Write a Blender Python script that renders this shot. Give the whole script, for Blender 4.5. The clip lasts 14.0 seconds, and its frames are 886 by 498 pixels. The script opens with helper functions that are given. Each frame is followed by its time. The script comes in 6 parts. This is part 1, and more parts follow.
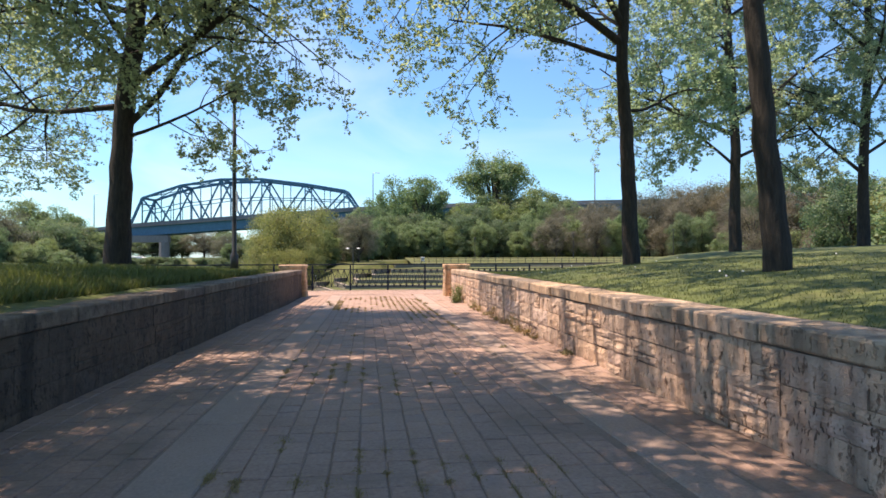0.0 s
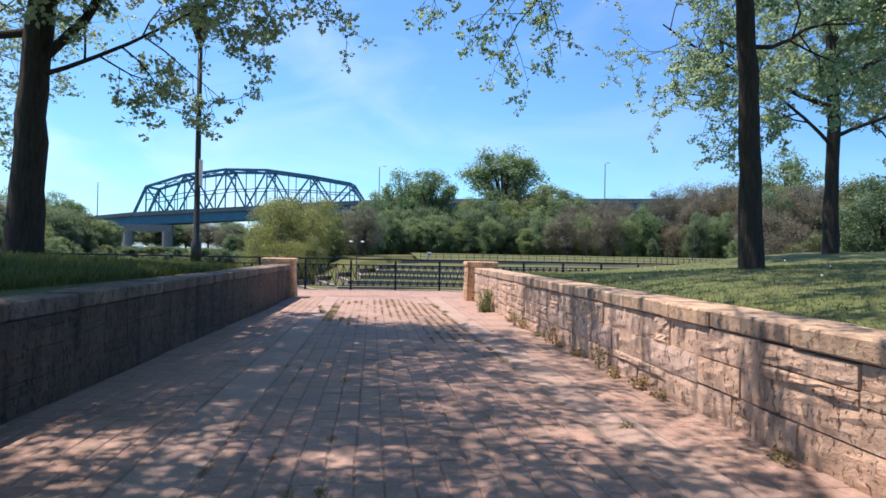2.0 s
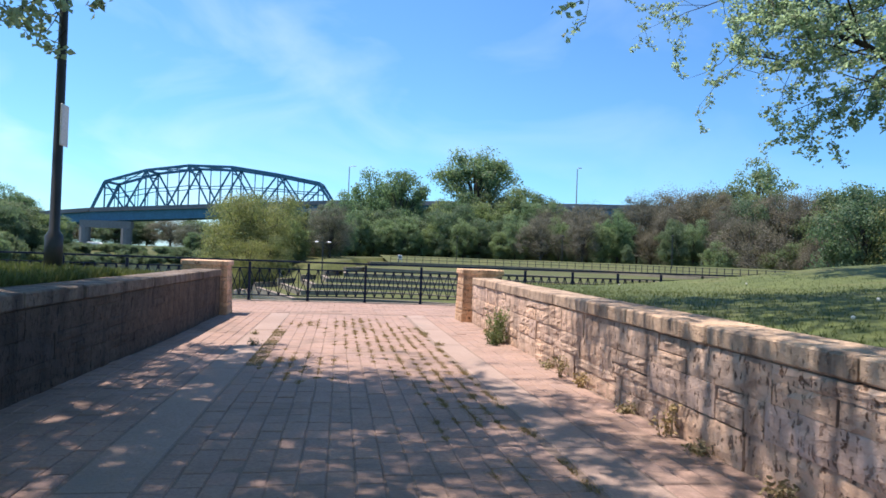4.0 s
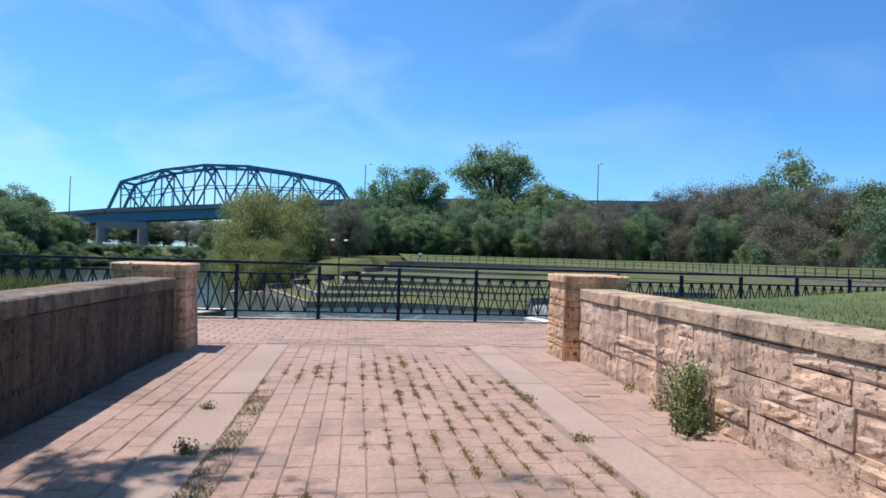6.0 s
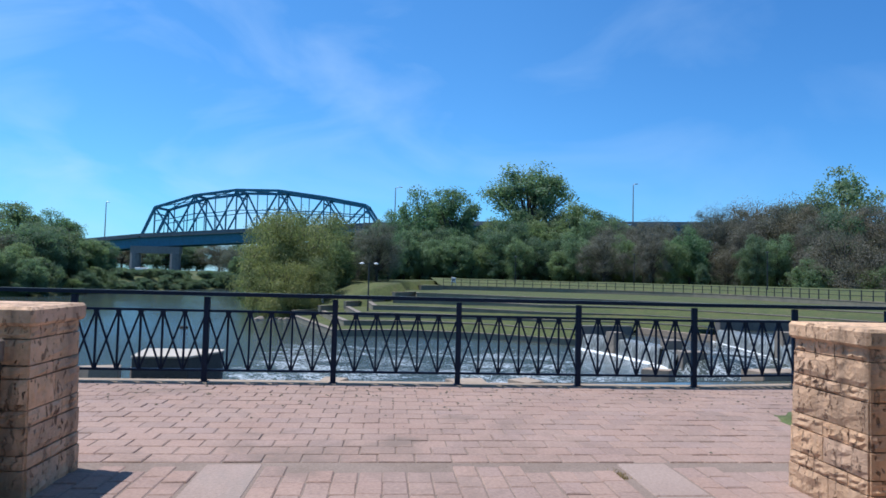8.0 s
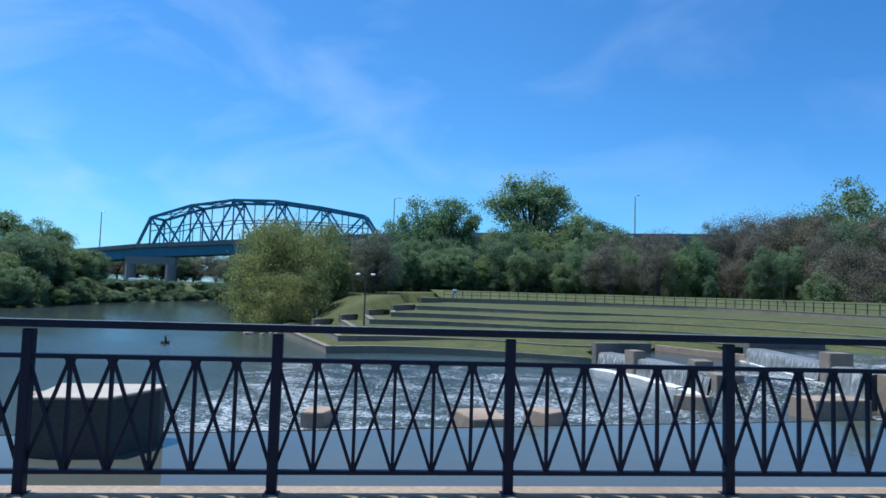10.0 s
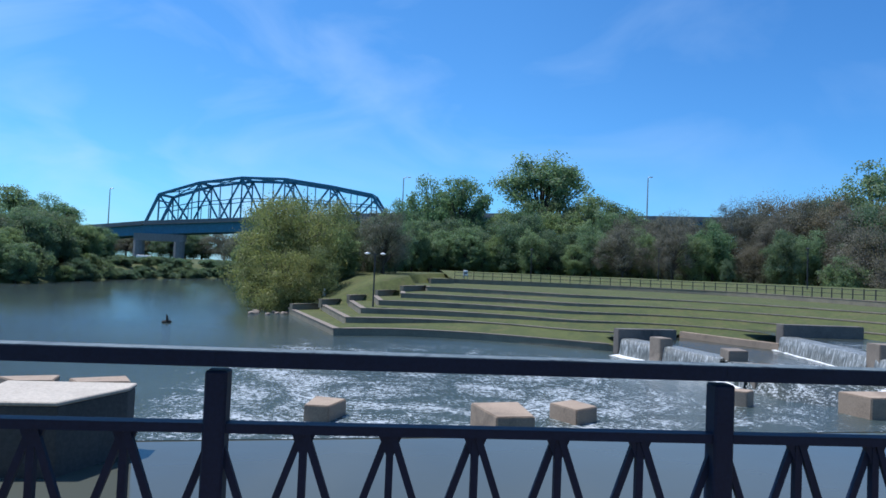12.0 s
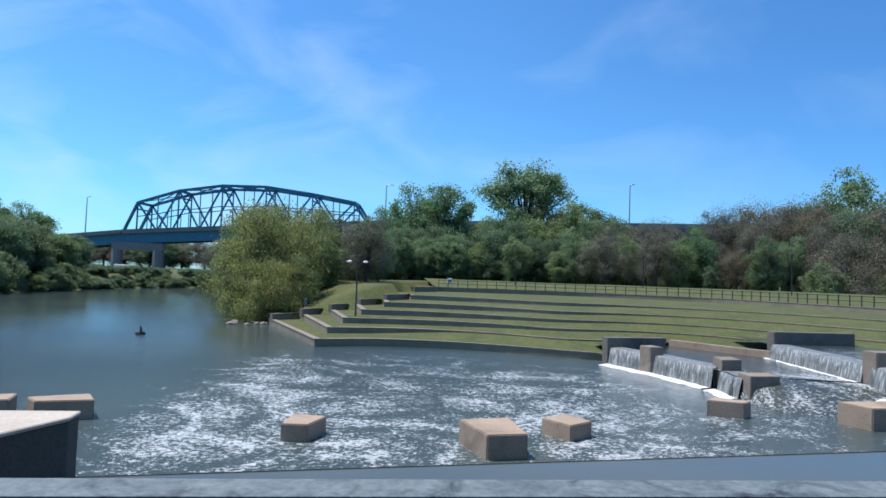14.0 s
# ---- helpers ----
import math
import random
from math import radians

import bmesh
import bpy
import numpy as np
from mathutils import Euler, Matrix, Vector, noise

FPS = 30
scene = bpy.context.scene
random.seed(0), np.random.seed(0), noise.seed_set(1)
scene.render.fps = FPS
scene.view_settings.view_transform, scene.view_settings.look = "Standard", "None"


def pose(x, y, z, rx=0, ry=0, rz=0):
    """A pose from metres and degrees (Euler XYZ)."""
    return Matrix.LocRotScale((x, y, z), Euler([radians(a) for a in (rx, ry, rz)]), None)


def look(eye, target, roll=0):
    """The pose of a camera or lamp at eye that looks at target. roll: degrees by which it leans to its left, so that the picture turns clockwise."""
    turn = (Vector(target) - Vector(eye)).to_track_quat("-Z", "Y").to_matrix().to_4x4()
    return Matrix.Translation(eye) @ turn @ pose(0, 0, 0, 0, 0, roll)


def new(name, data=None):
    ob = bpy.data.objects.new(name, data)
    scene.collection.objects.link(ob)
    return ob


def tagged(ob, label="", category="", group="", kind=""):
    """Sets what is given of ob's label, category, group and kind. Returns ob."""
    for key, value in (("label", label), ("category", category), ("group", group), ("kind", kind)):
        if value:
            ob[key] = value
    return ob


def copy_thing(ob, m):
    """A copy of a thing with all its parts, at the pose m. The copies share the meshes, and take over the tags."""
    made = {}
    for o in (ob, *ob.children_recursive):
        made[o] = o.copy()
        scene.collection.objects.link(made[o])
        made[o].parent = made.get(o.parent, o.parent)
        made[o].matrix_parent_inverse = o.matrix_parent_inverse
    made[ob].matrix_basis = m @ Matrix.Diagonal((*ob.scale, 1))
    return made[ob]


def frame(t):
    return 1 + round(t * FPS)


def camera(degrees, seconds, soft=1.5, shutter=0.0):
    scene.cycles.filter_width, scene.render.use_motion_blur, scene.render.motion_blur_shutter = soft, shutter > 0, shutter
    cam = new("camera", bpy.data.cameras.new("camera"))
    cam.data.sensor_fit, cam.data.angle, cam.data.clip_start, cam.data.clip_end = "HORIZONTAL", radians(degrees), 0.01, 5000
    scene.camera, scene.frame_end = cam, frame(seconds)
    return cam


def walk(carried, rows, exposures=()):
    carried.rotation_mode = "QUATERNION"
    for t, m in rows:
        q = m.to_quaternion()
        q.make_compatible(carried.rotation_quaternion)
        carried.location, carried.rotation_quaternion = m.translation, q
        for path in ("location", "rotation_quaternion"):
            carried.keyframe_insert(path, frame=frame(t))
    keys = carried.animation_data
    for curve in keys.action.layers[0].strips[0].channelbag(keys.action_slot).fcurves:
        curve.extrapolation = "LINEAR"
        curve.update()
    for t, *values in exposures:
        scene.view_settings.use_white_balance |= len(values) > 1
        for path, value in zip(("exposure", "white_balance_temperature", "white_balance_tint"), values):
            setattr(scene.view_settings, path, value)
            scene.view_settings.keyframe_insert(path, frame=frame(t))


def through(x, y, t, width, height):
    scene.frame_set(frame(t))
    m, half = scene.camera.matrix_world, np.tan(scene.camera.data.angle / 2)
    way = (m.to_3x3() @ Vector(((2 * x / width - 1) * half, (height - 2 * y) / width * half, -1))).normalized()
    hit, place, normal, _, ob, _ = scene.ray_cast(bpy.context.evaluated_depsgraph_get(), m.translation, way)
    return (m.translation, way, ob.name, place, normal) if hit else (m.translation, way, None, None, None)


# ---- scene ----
cam = camera(70.0, 14.0, soft=1.6, shutter=0.1)
PATH = [
    (0, (0.419, 0.332, 1.357), (0.657, 2.317, 1.382), -0.2),
    (0.5, (0.468, 1.397, 1.347), (0.842, 3.362, 1.379), -0.1),
    (1, (0.486, 2.426, 1.336), (0.886, 4.385, 1.381), 1.3),
    (1.5, (0.457, 3.476, 1.336), (0.766, 5.452, 1.371), 1.6),
    (2, (0.441, 4.58, 1.331), (0.664, 6.567, 1.343), 1.1),
    (2.5, (0.476, 5.707, 1.344), (0.755, 7.687, 1.336), 0.7),
    (3, (0.539, 6.838, 1.353), (0.967, 8.791, 1.354), 1.0),
    (3.5, (0.578, 7.943, 1.359), (0.967, 9.905, 1.379), 1.8),
    (4, (0.559, 9.122, 1.344), (0.879, 11.096, 1.368), 2.1),
    (6.5, (0.36, 15.382, 1.313), (0.598, 17.368, 1.33), 1.5),
    (7, (0.3, 16.506, 1.318), (0.451, 18.5, 1.351), 1.2),
    (9.5, (0.449, 21.506, 1.349), (0.669, 23.489, 1.488), 2.1),
    (10, (0.416, 22.317, 1.346), (0.594, 24.305, 1.473), 1.7),
    (10.5, (0.372, 23.008, 1.36), (0.519, 25.0, 1.476), 1.5),
    (11, (0.32, 23.615, 1.362), (0.443, 25.608, 1.461), 1.4),
    (11.5, (0.277, 24.176, 1.344), (0.428, 26.169, 1.416), 1.8),
    (12, (0.233, 24.618, 1.344), (0.388, 26.611, 1.409), 2.4),
    (12.5, (0.226, 25.01, 1.342), (0.389, 27.002, 1.418), 2.6),
    (13, (0.211, 25.307, 1.338), (0.385, 27.297, 1.429), 2.6),
    (13.5, (0.2, 25.5, 1.35), (0.395, 27.488, 1.445), 2.4),
    (14, (0.236, 25.715, 1.352), (0.443, 27.702, 1.444), 2.1),
]
walk(cam, [(t, look(eye, target, roll)) for t, eye, target, roll in PATH],
     [(0.0, 0.90, 8400, 23), (1.0, 0.83, 7900, 23), (2.0, 0.72, 7200, 22), (4.0, 0.72, 7000, 18), (6.5, 0.29, 6300, 13), (9.5, 0.13, 5750, 9), (12.0, 0.16, 5900, 12), (14.0, 0.31, 6300, 13)])

# ---------------------------------------------------------------- light
SUN_EL, SUN_AZ = radians(69.0), radians(-75.0)      # elevation; bearing from +y, to the right
world = bpy.data.worlds.new("sky")
scene.world = world
world.use_nodes = True
wt = world.node_tree
wt.nodes.clear()
w_out = wt.nodes.new("ShaderNodeOutputWorld")
w_bg = wt.nodes.new("ShaderNodeBackground")
w_sky = wt.nodes.new("ShaderNodeTexSky")
w_sky.sky_type = "NISHITA"
w_sky.sun_disc = False
w_sky.sun_elevation, w_sky.sun_rotation = SUN_EL, SUN_AZ
w_sky.altitude, w_sky.air_density, w_sky.dust_density, w_sky.ozone_density = 200, 1.0, 0.6, 2.2
w_tc = wt.nodes.new("ShaderNodeTexCoord")
w_map = wt.nodes.new("ShaderNodeMapping")
w_map.inputs["Scale"].default_value = (1.5, 1.0, 3.2)
w_map.inputs["Rotation"].default_value = (0.25, 0.75, 0.4)
w_n = wt.nodes.new("ShaderNodeTexNoise")
w_n.inputs["Scale"].default_value, w_n.inputs["Detail"].default_value = 2.1, 6
w_n.inputs["Roughness"].default_value, w_n.inputs["Distortion"].default_value = 0.5, 0.6
w_r = wt.nodes.new("ShaderNodeValToRGB")
w_r.color_ramp.elements[0].position, w_r.color_ramp.elements[1].position = 0.46, 0.85
w_r.color_ramp.elements[0].color, w_r.color_ramp.elements[1].color = (0, 0, 0, 1), (0.55, 0.55, 0.55, 1)
w_mix = wt.nodes.new("ShaderNodeMix")
w_mix.data_type = "RGBA"
w_mix.inputs["B"].default_value = (5.2, 6.6, 8.2, 1)
w_tint = wt.nodes.new("ShaderNodeMix")
w_tint.data_type, w_tint.blend_type = "RGBA", "MULTIPLY"
w_tint.inputs["Factor"].default_value = 1.0
wt.links.new(w_tc.outputs["Generated"], w_map.inputs["Vector"])
wt.links.new(w_map.outputs["Vector"], w_n.inputs["Vector"])
wt.links.new(w_n.outputs["Fac"], w_r.inputs["Fac"])
w_sep = wt.nodes.new("ShaderNodeSeparateXYZ")
w_far = wt.nodes.new("ShaderNodeMapRange")
w_far.inputs["From Min"].default_value, w_far.inputs["From Max"].default_value = 0.15, 0.75
wt.links.new(w_sep.outputs["X"], w_far.inputs["Value"])
w_deep = wt.nodes.new("ShaderNodeMix")
w_deep.data_type = "RGBA"
w_deep.inputs["A"].default_value, w_deep.inputs["B"].default_value = (0.50, 0.97, 1.30, 1), (0.38, 0.78, 1.13, 1)
wt.links.new(w_far.outputs["Result"], w_deep.inputs["Factor"])
wt.links.new(w_deep.outputs["Result"], w_tint.inputs["B"])
wt.links.new(w_sky.outputs["Color"], w_tint.inputs["A"])
w_side = wt.nodes.new("ShaderNodeMapRange")
w_side.inputs["From Min"].default_value, w_side.inputs["From Max"].default_value = -0.45, 0.55
w_side.inputs["To Min"].default_value, w_side.inputs["To Max"].default_value = 1.15, 0.3
w_thin = wt.nodes.new("ShaderNodeMath")
w_thin.operation = "MULTIPLY"
wt.links.new(w_tc.outputs["Generated"], w_sep.inputs["Vector"])
wt.links.new(w_sep.outputs["X"], w_side.inputs["Value"])
wt.links.new(w_r.outputs["Color"], w_thin.inputs[0])
wt.links.new(w_side.outputs["Result"], w_thin.inputs[1])
wt.links.new(w_thin.outputs["Value"], w_mix.inputs["Factor"])
wt.links.new(w_tint.outputs["Result"], w_mix.inputs["A"])
wt.links.new(w_mix.outputs["Result"], w_bg.inputs["Color"])
w_bg.inputs["Strength"].default_value = 0.12
wt.links.new(w_bg.outputs["Background"], w_out.inputs["Surface"])

sun = new("sun", bpy.data.lights.new("sun", "SUN"))
sun.data.energy, sun.data.angle, sun.data.color = 5.0, radians(0.53), (1.0, 0.95, 0.88)
to_sun = Vector((math.sin(SUN_AZ) * math.cos(SUN_EL), math.cos(SUN_AZ) * math.cos(SUN_EL), math.sin(SUN_EL)))
sun.matrix_world = look(to_sun * 100, (0, 0, 0))

# ---------------------------------------------------------------- materials


def node_mat(name):
    m = bpy.data.materials.new(name)
    m.use_nodes = True
    t = m.node_tree
    return m, t, t.nodes["Principled BSDF"]


def ramp(t, fac, stops):
    r = t.nodes.new("ShaderNodeValToRGB")
    while len(r.color_ramp.elements) < len(stops):
        r.color_ramp.elements.new(0.5)
    for e, (p, c) in zip(r.color_ramp.elements, stops):
        e.position, e.color = p, (*c, 1)
    t.links.new(fac, r.inputs["Fac"])
    return r.outputs["Color"]


def noise_tex(t, scale, detail=4, rough=0.55, vec=None, distort=0.0):
    n = t.nodes.new("ShaderNodeTexNoise")
    n.inputs["Scale"].default_value, n.inputs["Detail"].default_value = scale, detail
    n.inputs["Roughness"].default_value, n.inputs["Distortion"].default_value = rough, distort
    if vec is not None:
        t.links.new(vec, n.inputs["Vector"])
    return n.outputs["Fac"]


def world_pos(t, scale=(1, 1, 1)):
    g = t.nodes.new("ShaderNodeNewGeometry")
    m = t.nodes.new("ShaderNodeMapping")
    m.inputs["Scale"].default_value = scale
    t.links.new(g.outputs["Position"], m.inputs["Vector"])
    return m.outputs["Vector"]


def blend(t, fac, a, b, mode="MIX"):
    m = t.nodes.new("ShaderNodeMix")
    m.data_type, m.blend_type = "RGBA", mode
    for key, v in (("Factor", fac), ("A", a), ("B", b)):
        if isinstance(v, (int, float)):
            m.inputs[key].default_value = v
        elif isinstance(v, tuple):
            m.inputs[key].default_value = (*v, 1)
        else:
            t.links.new(v, m.inputs[key])
    return m.outputs["Result"]


def bump(t, b, height, strength, dist):
    n = t.nodes.new("ShaderNodeBump")
    n.inputs["Strength"].default_value, n.inputs["Distance"].default_value = strength, dist
    t.links.new(height, n.inputs["Height"])
    t.links.new(n.outputs["Normal"], b.inputs["Normal"])


def rand_of(t, island=False):
    if island:
        return t.nodes.new("ShaderNodeNewGeometry").outputs["Random Per Island"]
    return t.nodes.new("ShaderNodeObjectInfo").outputs["Random"]


def surface(name, dark, light, rough=0.8, coarse=1.5, fine=30.0, stain=None, pieces="", bumps=(0.5, 0.01), metal=0.0):
    """Mottled surface: colour between dark and light at two scales, optional stain, tone shift from piece to piece."""
    m, t, b = node_mat(name)
    p = world_pos(t)
    a, f = noise_tex(t, coarse, 5, 0.6, p), noise_tex(t, fine, 4, 0.65, p)
    c = ramp(t, a, [(0.3, dark), (0.7, light)])
    c = blend(t, 0.45, c, ramp(t, f, [(0.3, tuple(0.6 * v for v in dark)), (0.72, tuple(min(1, 1.15 * v) for v in light))]))
    if pieces:
        r = rand_of(t, pieces == "island")
        c = blend(t, 1.0, c, ramp(t, r, [(0.0, (0.88, 0.87, 0.87)), (0.35, (1.0, 0.98, 0.95)), (0.7, (1.04, 0.99, 0.95)), (1.0, (0.95, 0.95, 0.97))]), "MULTIPLY")
    if stain:
        s = noise_tex(t, coarse * 0.6, 6, 0.7, p, 0.8)
        c = blend(t, ramp(t, s, [(0.52, (0, 0, 0)), (0.68, (1, 1, 1))]), c, stain)
    t.links.new(c, b.inputs["Base Color"])
    b.inputs["Roughness"].default_value, b.inputs["Metallic"].default_value = rough, metal
    bump(t, b, f, *bumps)
    return m


def limestone(name, light, warm, dark, pitted=1.0):
    m, t, b = node_mat(name)
    p = world_pos(t)
    big, mid, fine = noise_tex(t, 0.9, 4, 0.6, p), noise_tex(t, 7, 5, 0.65, p), noise_tex(t, 45, 4, 0.7, p)
    c = ramp(t, mid, [(0.25, dark), (0.48, warm), (0.75, light)])
    c = blend(t, ramp(t, big, [(0.45, (0, 0, 0)), (0.7, (0.5, 0.5, 0.5))]), c, tuple(0.6 * v for v in dark))
    c = blend(t, 1.0, c, ramp(t, rand_of(t), [(0.0, (0.8, 0.76, 0.72)), (0.4, (1, 0.96, 0.9)), (0.75, (1.1, 1.0, 0.88)), (1.0, (0.9, 0.9, 0.94))]), "MULTIPLY")
    holes = noise_tex(t, 26, 3, 0.62, world_pos(t, (1, 1, 0.5)), 0.3)
    pits = ramp(t, holes, [(0.365, (0.26, 0.21, 0.18)), (0.42, (1, 1, 1))])
    c = blend(t, ramp(t, noise_tex(t, 3.0, 3, 0.6, p), [(0.38, (0.15, 0.15, 0.15)), (0.58, (pitted, pitted, pitted))]), c, blend(t, 1.0, c, pits, "MULTIPLY"))
    runs = noise_tex(t, 1.0, 4, 0.6, world_pos(t, (3.2, 3.2, 0.28)), 0.4)
    c = blend(t, ramp(t, runs, [(0.5, (0, 0, 0)), (0.66, (0.75, 0.75, 0.75))]), c, tuple(0.42 * v for v in dark))
    t.links.new(c, b.inputs["Base Color"])
    b.inputs["Roughness"].default_value = 0.9
    bump(t, b, blend(t, 0.45, blend(t, 0.5, mid, fine), pits), 1.0, 0.05)
    return m


def leaf_mat(name, dark, light, through=0.35):
    m, t, b = node_mat(name)
    r, o = rand_of(t, True), rand_of(t)
    c = ramp(t, r, [(0.0, dark), (1.0, light)])
    c = blend(t, 1.0, c, ramp(t, o, [(0.0, (0.85, 0.95, 0.9)), (0.5, (1, 1, 1)), (1.0, (1.15, 1.05, 0.85))]), "MULTIPLY")
    t.links.new(c, b.inputs["Base Color"])
    b.inputs["Roughness"].default_value = 0.55
    b.inputs["Specular IOR Level"].default_value = 0.3
    tr = t.nodes.new("ShaderNodeBsdfTranslucent")
    t.links.new(blend(t, 1.0, c, (1.08, 1.22, 0.95), "MULTIPLY"), tr.inputs["Color"])
    mx = t.nodes.new("ShaderNodeMixShader")
    mx.inputs["Fac"].default_value = through
    t.links.new(b.outputs["BSDF"], mx.inputs[1])
    t.links.new(tr.outputs["BSDF"], mx.inputs[2])
    t.links.new(mx.outputs["Shader"], t.nodes["Material Output"].inputs["Surface"])
    return m


def bark_mat(name, dark, light):
    m, t, b = node_mat(name)
    p = world_pos(t, (1, 1, 0.18))
    n = noise_tex(t, 22, 5, 0.7, p)
    t.links.new(ramp(t, n, [(0.3, dark), (0.7, light)]), b.inputs["Base Color"])
    b.inputs["Roughness"].default_value = 0.95
    bump(t, b, n, 1.0, 0.04)
    return m


def grass_mat(name, dark, light, dry):
    m, t, b = node_mat(name)
    p = world_pos(t)
    c = ramp(t, noise_tex(t, 0.35, 5, 0.6, p), [(0.3, dark), (0.7, light)])
    c = blend(t, ramp(t, noise_tex(t, 0.9, 4, 0.6, p), [(0.5, (0, 0, 0)), (0.75, (0.7, 0.7, 0.7))]), c, dry)
    tufts = noise_tex(t, 3.2, 5, 0.7, p)
    c = blend(t, 0.8, c, blend(t, 1.0, c, ramp(t, tufts, [(0.35, (0.62, 0.66, 0.6)), (0.65, (1.3, 1.26, 1.2))]), "MULTIPLY"))
    f = noise_tex(t, 40, 3, 0.7, p)
    c = blend(t, 0.5, c, blend(t, 1.0, c, ramp(t, f, [(0.3, (0.45, 0.5, 0.4)), (0.7, (1.5, 1.45, 1.3))]), "MULTIPLY"))
    t.links.new(c, b.inputs["Base Color"])
    b.inputs["Roughness"].default_value = 0.9
    bump(t, b, f, 0.6, 0.03)
    return m


def water_mat(name, still, foam_ramp, ripple=0.5, even=False):
    """River water with broken foam. foam_ramp: how the foam thickens along y, as (y, amount)."""
    m, t, b = node_mat(name)
    p = world_pos(t)
    sep = t.nodes.new("ShaderNodeSeparateXYZ")
    t.links.new(p, sep.inputs["Vector"])
    rng = t.nodes.new("ShaderNodeMapRange")
    rng.inputs["From Min"].default_value, rng.inputs["From Max"].default_value = 30, 130
    t.links.new(sep.outputs["Y"], rng.inputs["Value"])
    along = ramp(t, rng.outputs["Result"], [((y - 30) / 100, (v, v, v)) for y, v in foam_ramp])
    sx = t.nodes.new("ShaderNodeMapRange")
    sx.inputs["From Min"].default_value, sx.inputs["From Max"].default_value = -30, 50
    t.links.new(sep.outputs["X"], sx.inputs["Value"])
    across = ramp(t, sx.outputs["Result"], [(0.1, (0.1, 0.1, 0.1)), (0.245, (0.35, 0.35, 0.35)), (0.31, (0.97, 0.97, 0.97)), (0.46, (0.97, 0.97, 0.97)), (0.54, (0.82, 0.82, 0.82)), (1.0, (0.6, 0.6, 0.6))])
    pf = world_pos(t, (0.68, 0.72, 1.0))
    n1, n2 = noise_tex(t, 0.3, 5, 0.68, pf, 1.8), noise_tex(t, 10.5, 6, 0.78, pf, 0.6)
    mixed = blend(t, 0.62, n1, n2)
    amount = along if even else blend(t, 1.0, along, across, "MULTIPLY")
    add = t.nodes.new("ShaderNodeMath")
    add.operation = "MULTIPLY_ADD"
    t.links.new(amount, add.inputs[0])
    add.inputs[1].default_value = 0.34
    t.links.new(mixed, add.inputs[2])
    foam = ramp(t, add.outputs[0], [(0.728, (0, 0, 0)), (0.77, (0.6, 0.6, 0.6)), (0.84, (0.98, 0.98, 0.98))])
    tone = ramp(t, noise_tex(t, 0.08, 3, 0.5, p), [(0.3, still), (0.7, tuple(1.5 * v for v in still))])
    t.links.new(blend(t, foam, tone, (0.56, 0.59, 0.60)), b.inputs["Base Color"])
    t.links.new(blend(t, foam, (0.07, 0.07, 0.07), (0.7, 0.7, 0.7)), b.inputs["Roughness"])
    b.inputs["IOR"].default_value = 1.33
    b.inputs["Specular IOR Level"].default_value = 0.4
    rough_water = blend(t, along, blend(t, 0.6, noise_tex(t, 1.4, 3, 0.5, pf), (0.5, 0.5, 0.5)), n2)
    bump(t, b, rough_water, ripple, 0.14)
    return m


def fall_mat(name):
    m, t, b = node_mat(name)
    p = world_pos(t, (7, 7, 0.6))
    n = noise_tex(t, 1.3, 4, 0.7, p)
    t.links.new(ramp(t, n, [(0.32, (0.05, 0.055, 0.05)), (0.52, (0.17, 0.18, 0.17)), (0.74, (0.62, 0.64, 0.64))]), b.inputs["Base Color"])
    b.inputs["Roughness"].default_value = 0.35
    bump(t, b, n, 0.8, 0.05)
    return m


M_PAVER = surface("clay_paver", (0.265, 0.172, 0.138), (0.37, 0.26, 0.215), 0.88, 1.1, 38, pieces="object", stain=(0.195, 0.136, 0.107))
M_PAVER_J = surface("clay_paver_field", (0.265, 0.172, 0.138), (0.37, 0.26, 0.215), 0.88, 1.1, 38, pieces="island", stain=(0.195, 0.136, 0.107))
M_BAND = surface("concrete_band", (0.27, 0.187, 0.152), (0.37, 0.275, 0.23), 0.9, 0.9, 50, stain=(0.25, 0.2, 0.17))
M_JOINT = surface("sandy_joint", (0.185, 0.13, 0.10), (0.27, 0.2, 0.16), 0.95, 2.0, 60)
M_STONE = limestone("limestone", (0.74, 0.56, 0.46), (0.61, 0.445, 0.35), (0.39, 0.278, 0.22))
M_STONE_P = limestone("tan_limestone", (0.88, 0.60, 0.405), (0.77, 0.505, 0.325), (0.55, 0.36, 0.23))
# west wall stone and coping: limestone darkened to hold the wall's shade
M_STONE_W = limestone("shaded_limestone", (0.15, 0.113, 0.086), (0.103, 0.077, 0.058), (0.053, 0.04, 0.032))
M_COPE_W = limestone("shaded_coping", (0.30, 0.25, 0.2), (0.185, 0.148, 0.118), (0.09, 0.07, 0.056), 0.55)
M_COPE = limestone("weathered_coping", (0.62, 0.475, 0.37), (0.49, 0.37, 0.28), (0.30, 0.22, 0.17), 0.55)
M_MORTAR = surface("dark_joint", (0.07, 0.055, 0.045), (0.13, 0.105, 0.085), 0.95, 3, 50)
M_CONC = surface("river_concrete", (0.25, 0.185, 0.13), (0.40, 0.305, 0.22), 0.9, 0.7, 22, stain=(0.19, 0.145, 0.105))
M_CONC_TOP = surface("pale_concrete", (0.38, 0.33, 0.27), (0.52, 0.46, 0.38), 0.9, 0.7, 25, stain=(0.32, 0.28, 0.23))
M_CONC_DK = surface("dark_concrete", (0.05, 0.048, 0.046), (0.095, 0.09, 0.082), 0.7, 0.8, 18)
